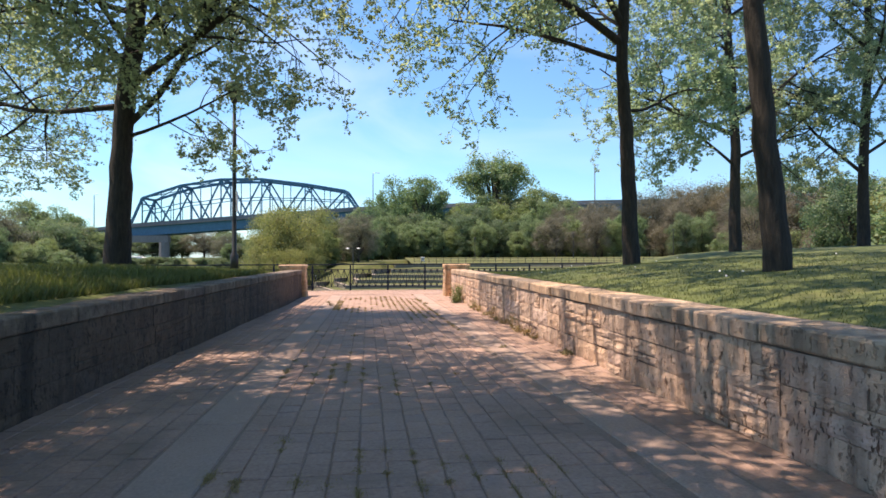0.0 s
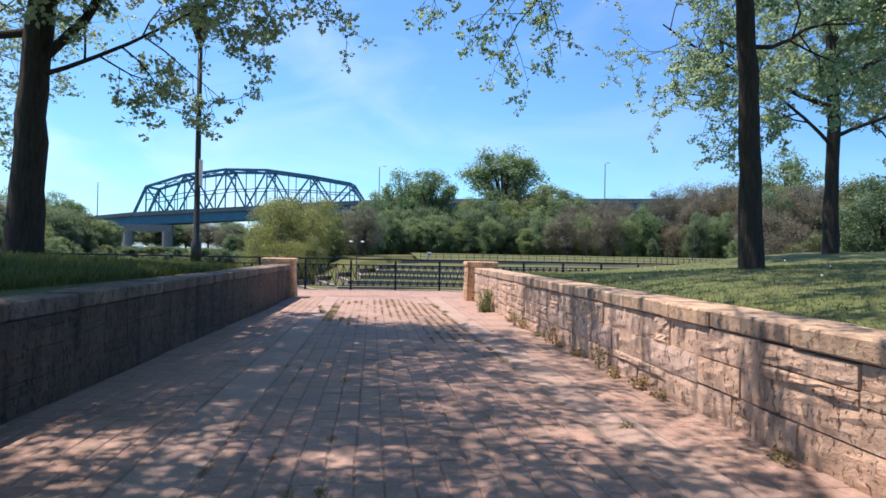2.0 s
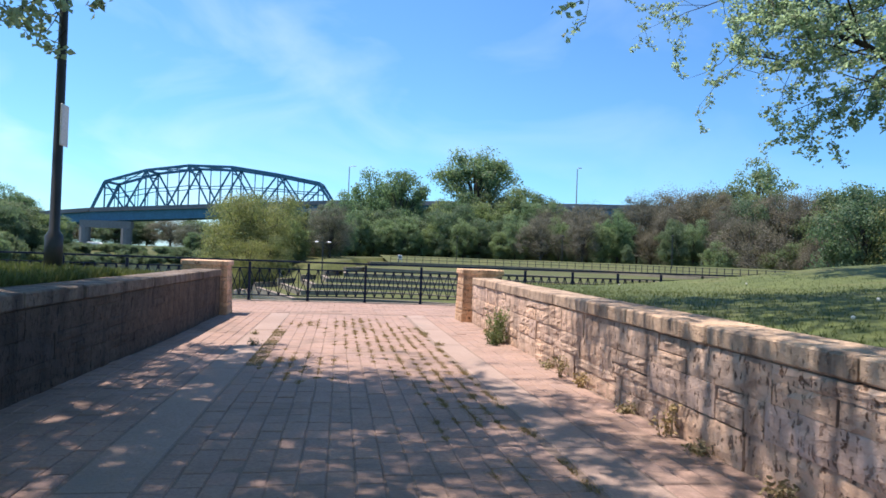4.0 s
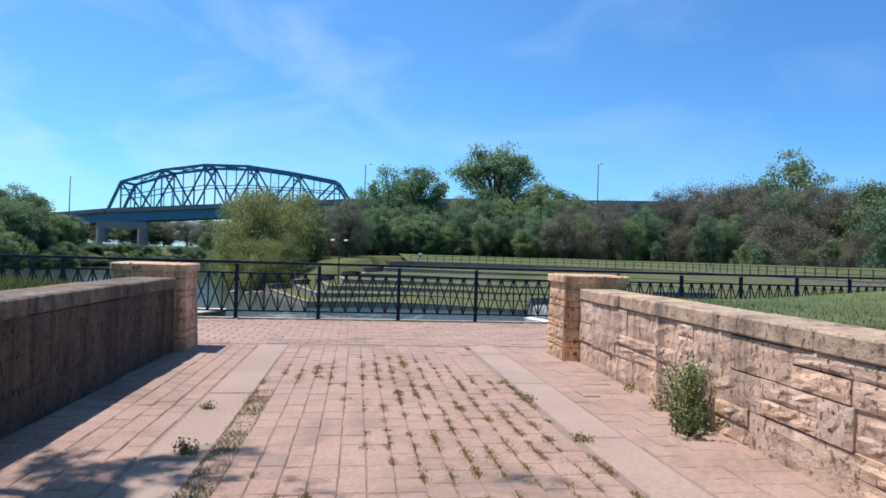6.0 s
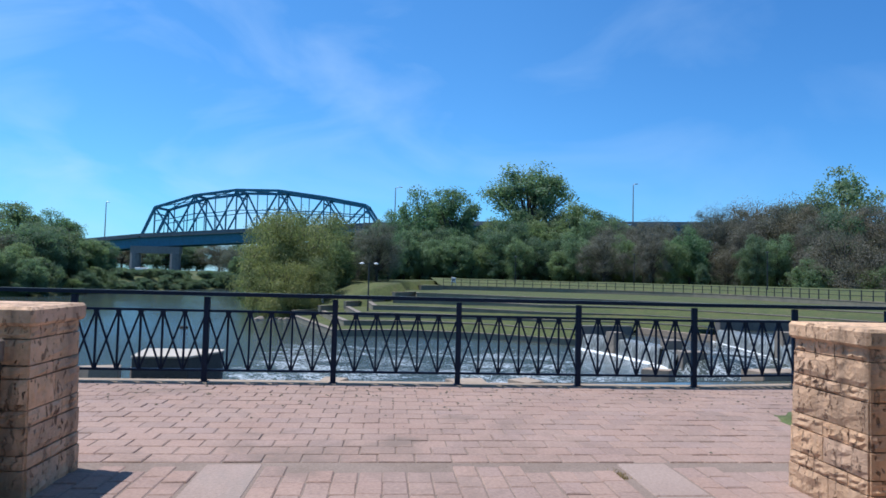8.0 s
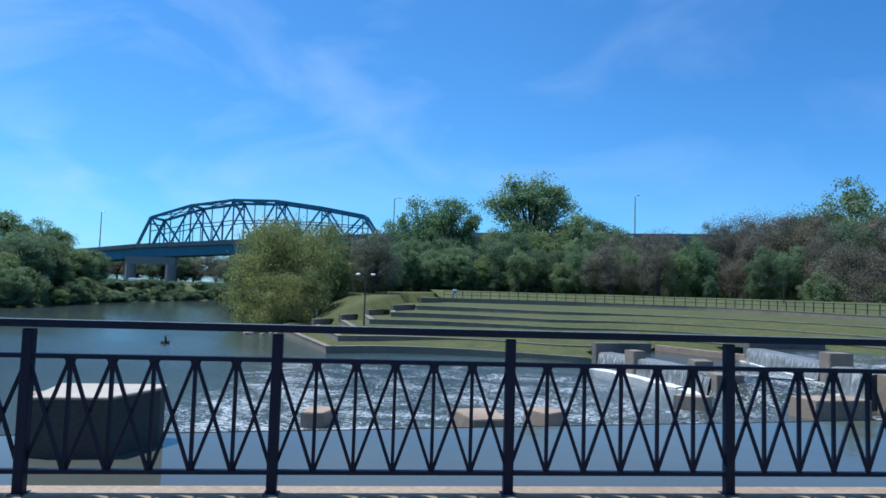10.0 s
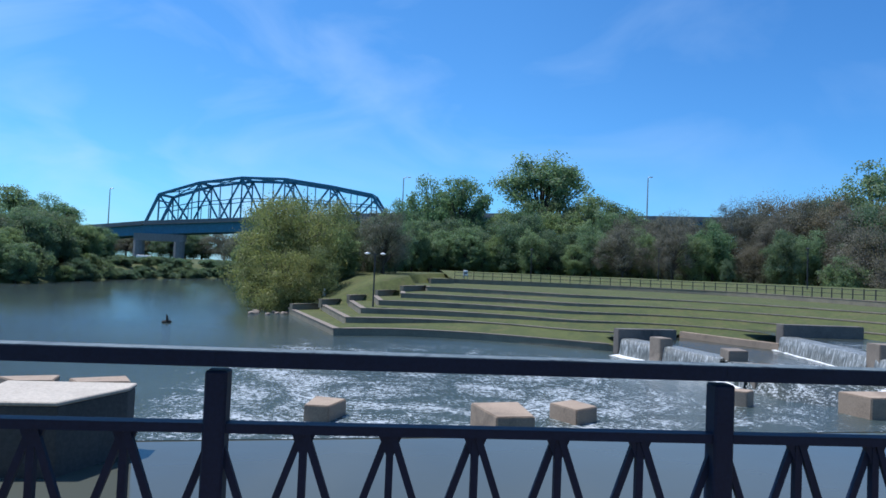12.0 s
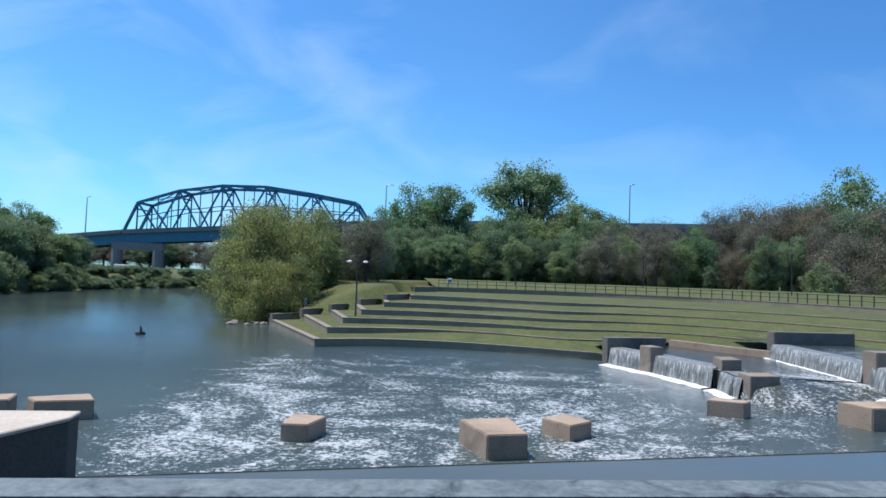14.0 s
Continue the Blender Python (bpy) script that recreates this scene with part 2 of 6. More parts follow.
# both stained and darkened; the tone holds shade on pier and wing wall faces
M_CONC_MID = surface("stained_concrete", (0.16, 0.13, 0.10), (0.28, 0.23, 0.18), 0.9, 1.1, 20, stain=(0.13, 0.11, 0.09))
M_CONC_SHADE = surface("shade_dark_concrete", (0.10, 0.09, 0.08), (0.20, 0.175, 0.15), 0.8, 0.9, 16, stain=(0.07, 0.065, 0.06))
M_TERR = surface("terrace_block", (0.15, 0.135, 0.095), (0.26, 0.23, 0.165), 0.9, 0.8, 14, stain=(0.14, 0.125, 0.10))
M_IRON = surface("black_paint", (0.004, 0.0105, 0.029), (0.008, 0.018, 0.045), 0.55, 6, 80, bumps=(0.15, 0.002))
M_IRON.node_tree.nodes["Principled BSDF"].inputs["Specular IOR Level"].default_value = 0.2
# chips and peeling are wear; the paler grey also holds the sky's reflection
M_WORN = surface("worn_rail_top", (0.05, 0.075, 0.085), (0.17, 0.20, 0.205), 0.65, 14, 90, stain=(0.008, 0.012, 0.02), bumps=(0.2, 0.002))
M_DRY = leaf_mat("dry_grass", (0.24, 0.185, 0.095), (0.36, 0.28, 0.16), 0.2)
M_STEEL = surface("blue_bridge_paint", (0.008, 0.105, 0.18), (0.02, 0.15, 0.25), 0.55, 0.1, 1.0, bumps=(0.1, 0.01))
M_DECK = surface("bridge_concrete", (0.11, 0.115, 0.12), (0.19, 0.195, 0.2), 0.85, 0.1, 1.5)
M_POLE = surface("dark_pole_paint", (0.02, 0.022, 0.026), (0.035, 0.037, 0.042), 0.5, 4, 60, bumps=(0.1, 0.002))
M_GREY = surface("galvanised_pole", (0.28, 0.29, 0.30), (0.38, 0.39, 0.40), 0.5, 1, 20, metal=0.4, bumps=(0.1, 0.002))
M_WHITE = surface("white_paint", (0.70, 0.70, 0.69), (0.80, 0.80, 0.79), 0.5, 2, 30, bumps=(0.1, 0.002))
M_GLASS = surface("dark_window", (0.02, 0.025, 0.03), (0.04, 0.045, 0.05), 0.12, 2, 30, bumps=(0.05, 0.002))
M_GRASS = grass_mat("lawn", (0.052, 0.078, 0.02), (0.095, 0.122, 0.036), (0.125, 0.122, 0.052))
M_GRASS_FAR = grass_mat("far_lawn", (0.044, 0.059, 0.011), (0.078, 0.09, 0.02), (0.108, 0.086, 0.036))
M_BLADE = leaf_mat("grass_blades", (0.068, 0.092, 0.03), (0.135, 0.16, 0.06), 0.3)
M_SOIL = surface("river_bank_soil", (0.045, 0.05, 0.025), (0.10, 0.095, 0.06), 0.95, 0.4, 6)
M_BARK = bark_mat("bark", (0.012, 0.011, 0.0105), (0.052, 0.042, 0.036))
M_BARK_FAR = bark_mat("far_bark", (0.035, 0.03, 0.026), (0.08, 0.07, 0.06))
M_LEAF = leaf_mat("spring_leaves", (0.20, 0.25, 0.185), (0.40, 0.455, 0.335), 0.66)
# M_LEAF_A and M_LEAF_D: albedo lifted to hold the haze over the far bank
M_LEAF_A = leaf_mat("green_leaves", (0.13, 0.185, 0.105), (0.25, 0.325, 0.185), 0.55)
M_LEAF_Y = leaf_mat("yellow_green_leaves", (0.16, 0.185, 0.075), (0.29, 0.295, 0.13), 0.45)
M_LEAF_D = leaf_mat("dark_leaves", (0.095, 0.14, 0.085), (0.175, 0.23, 0.14), 0.5)
M_LEAF_B = leaf_mat("budding_leaves", (0.135, 0.125, 0.10), (0.195, 0.18, 0.145), 0.4)
M_WATER = water_mat("river_water", (0.045, 0.062, 0.06), [(30, 0.5), (39.0, 0.62), (44, 0.70), (54, 0.68), (60, 0.58), (66, 0.40), (76, 0.14), (125, 0.0)])
M_WATER_UP = water_mat("upper_pool_water", (0.035, 0.042, 0.036), [(30, 0.5), (46, 0.68), (53, 0.66), (57, 0.5), (61, 0.2), (64, 0.0), (125, 0.0)], even=True)
M_CALM = water_mat("calm_water", (0.06, 0.066, 0.055), [(30, 0.0), (125, 0.0)], 0.12)
M_FALL = fall_mat("falling_water")

# ---------------------------------------------------------------- mesh helpers


def mesh_of(name, verts, faces, material, smooth=False):
    me = bpy.data.meshes.new(name)
    me.from_pydata([tuple(v) for v in verts], [], faces)
    me.materials.append(material)
    if smooth:
        me.shade_smooth()
    me.update()
    return me


def hang(ob, parent):
    """Parents a part whose mesh is written in world places."""
    if parent is not None:
        ob.parent = parent
        ob.matrix_parent_inverse = parent.matrix_world.inverted()
    return ob


def part(name, bm, material, parent=None, label="", smooth=False):
    me = bpy.data.meshes.new(name)
    bm.to_mesh(me)
    bm.free()
    me.materials.append(material)
    if smooth:
        me.shade_smooth()
    ob = hang(new(name, me), parent)
    return tagged(ob, label) if label else ob


def vf_part(name, verts, faces, material, parent=None, label="", smooth=False):
    ob = hang(new(name, mesh_of(name, verts, faces, material, smooth)), parent)
    return tagged(ob, label) if label else ob


def thing(name, place, label, category, group="", kind="", turn=0.0):
    ob = new(name)
    ob.matrix_world = pose(*place, 0, 0, turn)
    bpy.context.view_layer.update()
    return tagged(ob, label, category, group, kind)


def box_bm(x0, x1, y0, y1, z0, z1, bevel=0.01, bm=None, m=None):
    bm = bm or bmesh.new()
    made = bmesh.ops.create_cube(bm, size=1)["verts"]
    mat = Matrix.Translation(((x0 + x1) / 2, (y0 + y1) / 2, (z0 + z1) / 2)) @ Matrix.Diagonal((x1 - x0, y1 - y0, z1 - z0, 1))
    bmesh.ops.transform(bm, matrix=(m @ mat) if m else mat, verts=made)
    if bevel:
        edges = list({e for v in made for e in v.link_edges})
        bmesh.ops.bevel(bm, geom=edges, offset=bevel, segments=1, affect="EDGES")
    return bm


def bar_vf(a, b, w, h, up=(0, 0, 1), verts=None, faces=None):
    """A square bar from a to b, w across and h along up."""
    verts = [] if verts is None else verts
    faces = [] if faces is None else faces
    a, b = Vector(a), Vector(b)
    d = (b - a).normalized()
    s = d.cross(Vector(up))
    if s.length < 1e-4:
        s = d.cross(Vector((0, 1, 0)))
    s.normalize()
    u = s.cross(d).normalized()
    k = len(verts)
    for p in (a, b):
        for i, j in ((-1, -1), (1, -1), (1, 1), (-1, 1)):
            verts.append(p + s * (i * w / 2) + u * (j * h / 2))
    faces += [(k, k + 1, k + 2, k + 3), (k + 7, k + 6, k + 5, k + 4)]
    faces += [(k + i, k + 4 + i, k + 4 + (i + 1) % 4, k + (i + 1) % 4) for i in range(4)]
    return verts, faces


def tube_vf(points, radii, sides, verts, faces):
    base = len(verts)
    n = len(points)
    ref = Vector((0.3, 0.9, 0.2)).normalized()
    for i, (p, r) in enumerate(zip(points, radii)):
        d = (points[min(i + 1, n - 1)] - points[max(i - 1, 0)]).normalized()
        s = d.cross(ref)
        if s.length < 0.1:
            s = d.cross(Vector((1, 0, 0)))
        s.normalize()
        u = s.cross(d)
        for k in range(sides):
            a = 2 * math.pi * k / sides
            verts.append(p + (s * math.cos(a) + u * math.sin(a)) * r)
    for i in range(n - 1):
        for k in range(sides):
            k2 = (k + 1) % sides
            faces.append((base + i * sides + k, base + i * sides + k2, base + (i + 1) * sides + k2, base + (i + 1) * sides + k))


def lathe_vf(cx, cy, profile, sides=12):
    verts, faces = [], []
    for r, z in profile:
        for k in range(sides):
            a = 2 * math.pi * k / sides
            verts.append(Vector((cx + r * math.cos(a), cy + r * math.sin(a), z)))
    for i in range(len(profile) - 1):
        for k in range(sides):
            k2 = (k + 1) % sides
            faces.append((i * sides + k, i * sides + k2, (i + 1) * sides + k2, (i + 1) * sides + k))
    faces.append(tuple(reversed(range(sides))))
    faces.append(tuple((len(profile) - 1) * sides + k for k in range(sides)))
    return verts, faces

# ---------------------------------------------------------------- the plan
OVERLOOK, SITE = Vector((0.236, 25.678, 1.334)), 0.92   # the river side is laid out from the overlook


def site(x, y, z=0.0):
    return OVERLOOK + (Vector((x, y, z)) - OVERLOOK) * SITE


WATER_Z = site(0, 0, -3.8).z


def floor_z(y):
    return max(0.0, (19.0 - y) * 0.0095)


def right_x(y):
    return 3.06 + 0.019 * (y - 9.3)


def left_x(y):
    return -1.85 - (20.5 - y) * 0.02


WALL_TOP = 0.93


def ease(u):
    u = min(1.0, max(0.0, u))
    return u * u * (3 - 2 * u)


def lawn_z(x, y):
    """Ground behind the walls: rises from the coping, sinks towards the river past the trees."""
    if x > 0:
        d = max(0.0, x - 3.5)
        rise = 0.28 * (1 - math.exp(-d / 1.9)) + 0.036 * d
        keep = ease((d - 1.0) / 9)
    else:
        d = max(0.0, -2.3 - x)
        rise = 0.24 * (1 - math.exp(-d / 1.2)) + 0.012 * d
        keep = 0.35 + 0.65 * ease((d - 4) / 5)
    rise *= keep + (1 - keep) * (1 - ease((y - 12.5) / 6.5))
    z = 0.90 + rise - (1 - keep) * (0.08 if x > 0 else 0.25) * ease((y - 17.5) / 4.0)
    fall = min(1.0, max(0.0, (y - 21.7 - 0.9 * min(1.0, d)) / (0.9 + 1.6 * min(1.0, d))))
    z += 0.04 * noise.noise(Vector((x * 0.35, y * 0.35, 0)))
    return z * (1 - fall) - 0.03 * fall


def grid_sheet(name, xs, ys, height, material):
    verts = [(x, y, height(x, y)) for y in ys for x in xs]
    nx = len(xs)
    faces = [(j * nx + i, j * nx + i + 1, (j + 1) * nx + i + 1, (j + 1) * nx + i) for j in range(len(ys) - 1) for i in range(nx - 1)]
    return new(name, mesh_of(name, verts, faces, material, True))


def steps(a, b, n):
    return [a + (b - a) * i / n for i in range(n + 1)]


# lawns on both sides of the walk
lawn_ys = steps(-30, -2, 10) + steps(-1.5, 25.2, 54)
tagged(grid_sheet("ground_lawn_east", [3.4 + 0.25 * i for i in range(24)] + steps(10, 60, 30), lawn_ys, lawn_z, M_GRASS),
       "mown green park lawn sloping up from the wall", "lawn", kind="structure")
tagged(grid_sheet("ground_lawn_west", [-v for v in reversed([2.25 + 0.25 * i for i in range(24)] + steps(9, 60, 30))], lawn_ys, lawn_z, M_GRASS),
       "long green park grass behind the wall", "lawn", kind="structure")

# bedding under the pavers
bed = grid_sheet("pavement_bedding", steps(-2.7, 3.9, 6), steps(-12, 19, 20) + steps(20, 23.25, 3), lambda x, y: floor_z(y) - 0.008, M_JOINT)
tagged(bed, "sandy bedding between brick pavers", "pavement", kind="structure")
plaza_bed = grid_sheet("plaza_bedding", steps(-14, 16, 12), steps(23.25, 26.6, 3), lambda x, y: -0.008, M_JOINT)
tagged(plaza_bed, "sandy bedding of the paved overlook", "pavement", kind="structure")

# river wall under the overlook, with its concrete lip
lip = box_bm(-60, 4.45, 26.47, 26.70, -0.3, 0.012, 0.015)
box_bm(-60, 4.45, 26.5, 26.68, -6.0, -0.31, 0, lip)
box_bm(0, 56, -0.06, 0.17, -0.3, 0.012, 0.015, lip, pose(4.4, 26.53, 0, 0, 0, 8))
box_bm(0, 56, 0.0, 0.15, -6.0, -0.31, 0, lip, pose(4.4, 26.53, 0, 0, 0, 8))
tagged(part("river_wall_lip", lip, M_CONC), "buff concrete lip along the overlook edge", "river wall", kind="structure")

# grass verge carrying on beside the overlook
for name, loop in (("ground_verge_west", ((-60, 25.1), (-13.2, 25.1), (-13.2, 26.47), (-60, 26.47))), ("ground_verge_east", ((15.2, 25.1), (60, 25.1), (60, 34.2), (15.2, 27.95)))):
    bm = bmesh.new()
    bm.faces.new([bm.verts.new((x, y, -0.03)) for x, y in loop])
    tagged(part(name, bm, M_GRASS), "mown green grass verge above the river wall", "lawn", kind="structure")

# river
water = grid_sheet("water_river", steps(-260, 320, 58), steps(26.6, 420, 60), lambda x, y: WATER_Z, M_WATER)
tagged(water, "grey-green river with broken white foam", "river", kind="structure")

# far country: one sheet with the river bed in it
LEFT_BANK = [(-200, 40), (-110, 75), (-56, 124), (-55, 165), (-42, 205), (40, 235), (200, 245)]
RIGHT_BANK = [(-8.5, 84), (-13, 96), (-22, 125), (-22, 165), (20, 192), (200, 200)]


def line_dist(x, y, line):
    """Signed distance to a bank line: positive on its left."""
    best, side = 1e9, 1.0
    for (ax, ay), (bx, by) in zip(line, line[1:]):
        dx, dy = bx - ax, by - ay
        u = min(1.0, max(0.0, ((x - ax) * dx + (y - ay) * dy) / (dx * dx + dy * dy)))
        qx, qy = x - ax - u * dx, y - ay - u * dy
        d = math.hypot(qx, qy)
        if d < best - 1e-9:
            best, side = d, 1.0 if dx * qy - dy * qx > 0 else -1.0
    return best * side


def far_z(x, y):
    l = line_dist(x, y, LEFT_BANK)
    r = -line_dist(x, y, RIGHT_BANK)
    sx, sy = 0.236 + (x - 0.236) / SITE, 25.678 + (y - 25.678) / SITE
    if (sy < 89.5 and sx > -9.7) or (sy < 132 and sx > max(-9.0, 1.4 + (sy - 90) * 0.217)):    # under the terraces and the weirs
        r = -3.0
    rise = WATER_Z - 0.35
    if l > 0:
        rise = WATER_Z + min(3.2, 0.5 * l) + 0.012 * min(l, 150) - 0.25
    elif r > 0:
        rise = WATER_Z + min(4.1, 0.42 * r) + 0.006 * min(r, 120) - 0.25
    return rise + 0.25 * noise.noise(Vector((x * 0.06, y * 0.06, 3.1)))


far_xs = steps(-900, -130, 22) + steps(-124, 140, 88) + steps(160, 1200, 24)
far_ys = steps(34, 250, 86) + steps(262, 1600, 26)
tagged(grid_sheet("ground_far_bank", far_xs, far_ys, far_z, M_GRASS_FAR), "grassy far river bank reaching the horizon", "river bank", kind="structure")

# ---------------------------------------------------------------- terraces across the river
TERR = {
    0: [(-10.6, 92), (-9.7, 89), (-3.9, 71.4), (0.6, 72.6), (5.2, 72.0), (9.6, 70.3), (15.6, 66.9), (19.6, 66.2)],
    1: [(-9.6, 88.8), (-7.2, 91.4), (-3.3, 74.9), (1, 75.8), (5.5, 75.4), (10, 73.6), (14.3, 70.6), (18.5, 70.4), (21.8, 71.0), (23.9, 67.5), (25.2, 62.6), (27.5, 54), (29, 45)],
    2: [(-6.8, 89.2), (-4.5, 92.2), (-2.3, 78.2), (2, 78.4), (6.5, 77.6), (10.7, 75.8), (14.8, 73.1), (20, 72.6), (25.2, 70), (29.6, 62), (32, 53), (33, 45)],
    3: [(-4.0, 89.1), (-1.8, 92.1), (-0.9, 81.2), (3, 81.2), (7, 80.2), (11, 78.2), (15.4, 75.4), (21, 74.6), (27, 71.5), (32, 63), (35, 53), (36, 45)],
    4: [(-1.2, 90.0), (1.2, 93.7), (1.1, 85.0), (5, 84.5), (9, 83), (12.5, 80.6), (16.2, 77.8), (22, 77), (29, 73), (34.6, 64), (38, 53), (39, 45)],
    5: [(1.4, 90.2), (4.0, 95.4), (3.9, 91.2), (9, 89.5), (14, 86), (18.2, 82.8), (24, 81), (32, 75), (38, 65), (41.5, 54), (42, 45)],
    6: [(5.3, 107.8), (8.9, 112.5), (18, 112.8), (27.6, 111), (36, 105), (42.8, 97), (45, 78), (46, 60), (46.5, 45)],
}


def terr_top(k):
    return -3.25 + 0.55 * k if k < 6 else 0.12


def smooth_line(points, keep, n=4):
    """Catmull-Rom through the points after the first few corners."""
    out = [Vector(p) for p in points[:keep]]
    q = [Vector(p) for p in points[keep - 1:]]
    q = [q[0] * 2 - q[1]] + q + [q[-1] * 2 - q[-2]]
    for i in range(1, len(q) - 2):
        for s in range(1, n + 1):
            u = s / n
            a, b, c, d = q[i - 1:i + 3]
            out.append(0.5 * (2 * b + (c - a) * u + (2 * a - 5 * b + 4 * c - d) * u * u + (3 * b - a - 3 * c + d) * u ** 3))
    return out


def resample(points, n):
    """n equal steps along a line."""
    total = sum((q - p).length for p, q in zip(points, points[1:]))
    out, i, done = [], 0, 0.0
    for s in range(n + 1):
        want = total * s / n
        while i < len(points) - 2 and done + (points[i + 1] - points[i]).length < want:
            done += (points[i + 1] - points[i]).length
            i += 1
        out.append(points[i].lerp(points[i + 1], min(1.0, (want - done) / max(1e-6, (points[i + 1] - points[i]).length))))
    return out


def terrace(k):
    line = smooth_line(TERR[k], 3 if k < 6 else 2)
    zt, zb = terr_top(k), (terr_top(k - 1) if k else -4.6) - 0.3
    face = [site(p.x, p.y, 0).xy for p in line]
    z1, z0 = site(0, 0, zt).z, site(0, 0, zb).z
    ob = thing("terrace", (*face[0], z0), "grass terrace held by a low weathered block wall", "terrace", "river terraces", "structure")
    back = [site(150, TERR[k][-1][1]).xy, site(150, 135).xy, site(TERR[k][0][0] - 3, 128).xy]
    loop = face + back
    verts = [(p[0], p[1], z1 - 0.05) for p in loop]
    vf_part("grass_tread", verts, [tuple(range(len(verts)))], M_GRASS_FAR, ob, "sunlit cropped grass")
    # the grass climbs from this wall towards the next one, more so along the curve
    if k < 6:
        a, b = resample([Vector(p) for p in line[2:]], 48), resample(smooth_line(TERR[k + 1] if k else TERR[1][:9], 3 if k < 5 else 2)[2 if k < 5 else 1:], 48)
        gain = (terr_top(k + 1) - terr_top(k)) * SITE
        verts, faces = [], []
        for i in range(49):
            climb = gain * (0.15 if k == 5 else 0.85) * (0.25 + 0.75 * ease((i - 4) / 18))
            for w in (0.0, 0.33, 0.67, 1.0):
                p = a[i].lerp(b[i], 0.04 + 0.97 * w)
                q = site(p.x, p.y)
                verts.append((q.x, q.y, z1 - 0.02 + climb * w))
        for i in range(48):
            faces += [(4 * i + j, 4 * i + 4 + j, 4 * i + 5 + j, 4 * i + 1 + j) for j in range(3)]
        vf_part("grass_slope", verts, faces, M_GRASS_FAR, ob, smooth=True)
    # wall with its own thickness and a paler cap that stands a little proud
    for name, mat, top, bot, out, thick in (("retaining_wall", M_TERR, z1 - 0.07, z0, 0.0, 0.35), ("wall_cap", M_CONC_MID, z1, z1 - 0.068, 0.03, 0.42)):
        verts, faces = [], []
        for i, p in enumerate(face):
            d = (face[min(i + 1, len(face) - 1)] - face[max(i - 1, 0)]).normalized()
            inward = Vector((-d.y, d.x))
            for w, z in ((-out, bot), (-out, top), (thick, top), (thick, bot)):
                q = p + inward * w
                verts.append((q.x, q.y, z))
        for i in range(len(face) - 1):
            for j in range(4):
                faces.append((4 * i + j, 4 * i + 4 + j, 4 * i + 4 + (j + 1) % 4, 4 * i + (j + 1) % 4))
        faces += [(0, 1, 2, 3), tuple(4 * (len(face) - 1) + j for j in (3, 2, 1, 0))]
        vf_part(name, verts, faces, mat, ob)
    return ob


for k in TERR:
    terrace(k)

# ---------------------------------------------------------------- weirs and blocks in the river


def weir(points, crest, base, label):
    """A concrete sill with water sliding over it, and boiling foam at its foot."""
    a = site(*points[0], base)
    ob = thing("weir", a, label, "weir", "river weirs", "structure")
    verts, faces, cv, cf, fv, ff = [], [], [], [], [], []
    pts = [site(*p, 0).xy for p in points]
    z1, z0 = site(0, 0, crest).z, site(0, 0, base).z
    line = []
    for p, q in zip(pts, pts[1:]):
        n = max(2, int((q - p).length / 0.25))
        line += [p + (q - p) * i / n for i in range(n)]
    line.append(pts[-1])
    for i, p in enumerate(line):
        d = (line[min(i + 1, len(line) - 1)] - line[max(i - 1, 0)]).normalized()
        out = Vector((d.y, -d.x))
        wob = 0.04 * noise.noise(Vector((p.x * 3, p.y * 3, 1)))
        for o, z in ((-0.9, z1 + 0.015), (-0.15, z1 + 0.01), (0.04 + wob, z1 - 0.05), (0.12 + wob, (z0 + z1) / 2), (0.2 + wob, z0 - 0.1)):
            q = p + out * o
            verts.append((q.x, q.y, z))
        for o, z in ((0.0, z0 - 0.6), (-0.02, z1 - 0.04), (-0.5, z1 - 0.04), (-0.5, z0 - 0.6)):
            q = p + out * o
            cv.append((q.x, q.y, z))
        for o, z in ((0.1, 0.02), (0.3, 0.06), (0.6, 0.03), (0.95, -0.02), (1.25, -0.2)):
            q = p + out * (o + (0.08 if o < 0.5 else 0.2) * noise.noise(Vector((p.x * 1.3, p.y * 1.3, o))))
            fv.append((q.x, q.y, z0 + z + 0.035 * noise.noise(Vector((p.x * 3, p.y * 3, o * 5)))))
    for i in range(len(line) - 1):
        for lst, n in ((faces, 5), (cf, 4), (ff, 5)):
            lst += [(n * i + j, n * i + n + j, n * i + n + j + 1, n * i + j + 1) for j in range(n - 1)]
    cf += [(0, 1, 2, 3), tuple(4 * (len(line) - 1) + j for j in (3, 2, 1, 0))]
    vf_part("concrete_sill", cv, cf, M_CONC_DK, ob, "dark wet concrete sill")
    vf_part("falling_water", verts, faces, M_FALL, ob, "thin white sheet of falling water", True)
    vf_part("foam_apron", fv, ff, M_FOAM, ob, "white boiling foam", True)
    return ob


M_FOAM = surface("white_foam", (0.60, 0.62, 0.62), (0.82, 0.83, 0.83), 0.8, 1.6, 12, bumps=(0.8, 0.06))

pool = [(15.6, 65.6), (16.9, 61.6), (17.8, 56.2), (17.45, 54.3), (17.5, 54.68), (23.6, 53.28), (24.4, 52.6), (27.5, 54), (26.2, 63.6), (24.6, 69), (21.6, 71.5), (15.6, 69.0)]
bm = bmesh.new()
bm.faces.new([bm.verts.new(site(*p, -2.80)) for p in pool])
bmesh.ops.triangulate(bm, faces=bm.faces)
tagged(part("water_upper_pool", bm, M_WATER_UP), "shallow pool above the lower weir", "water", kind="structure")
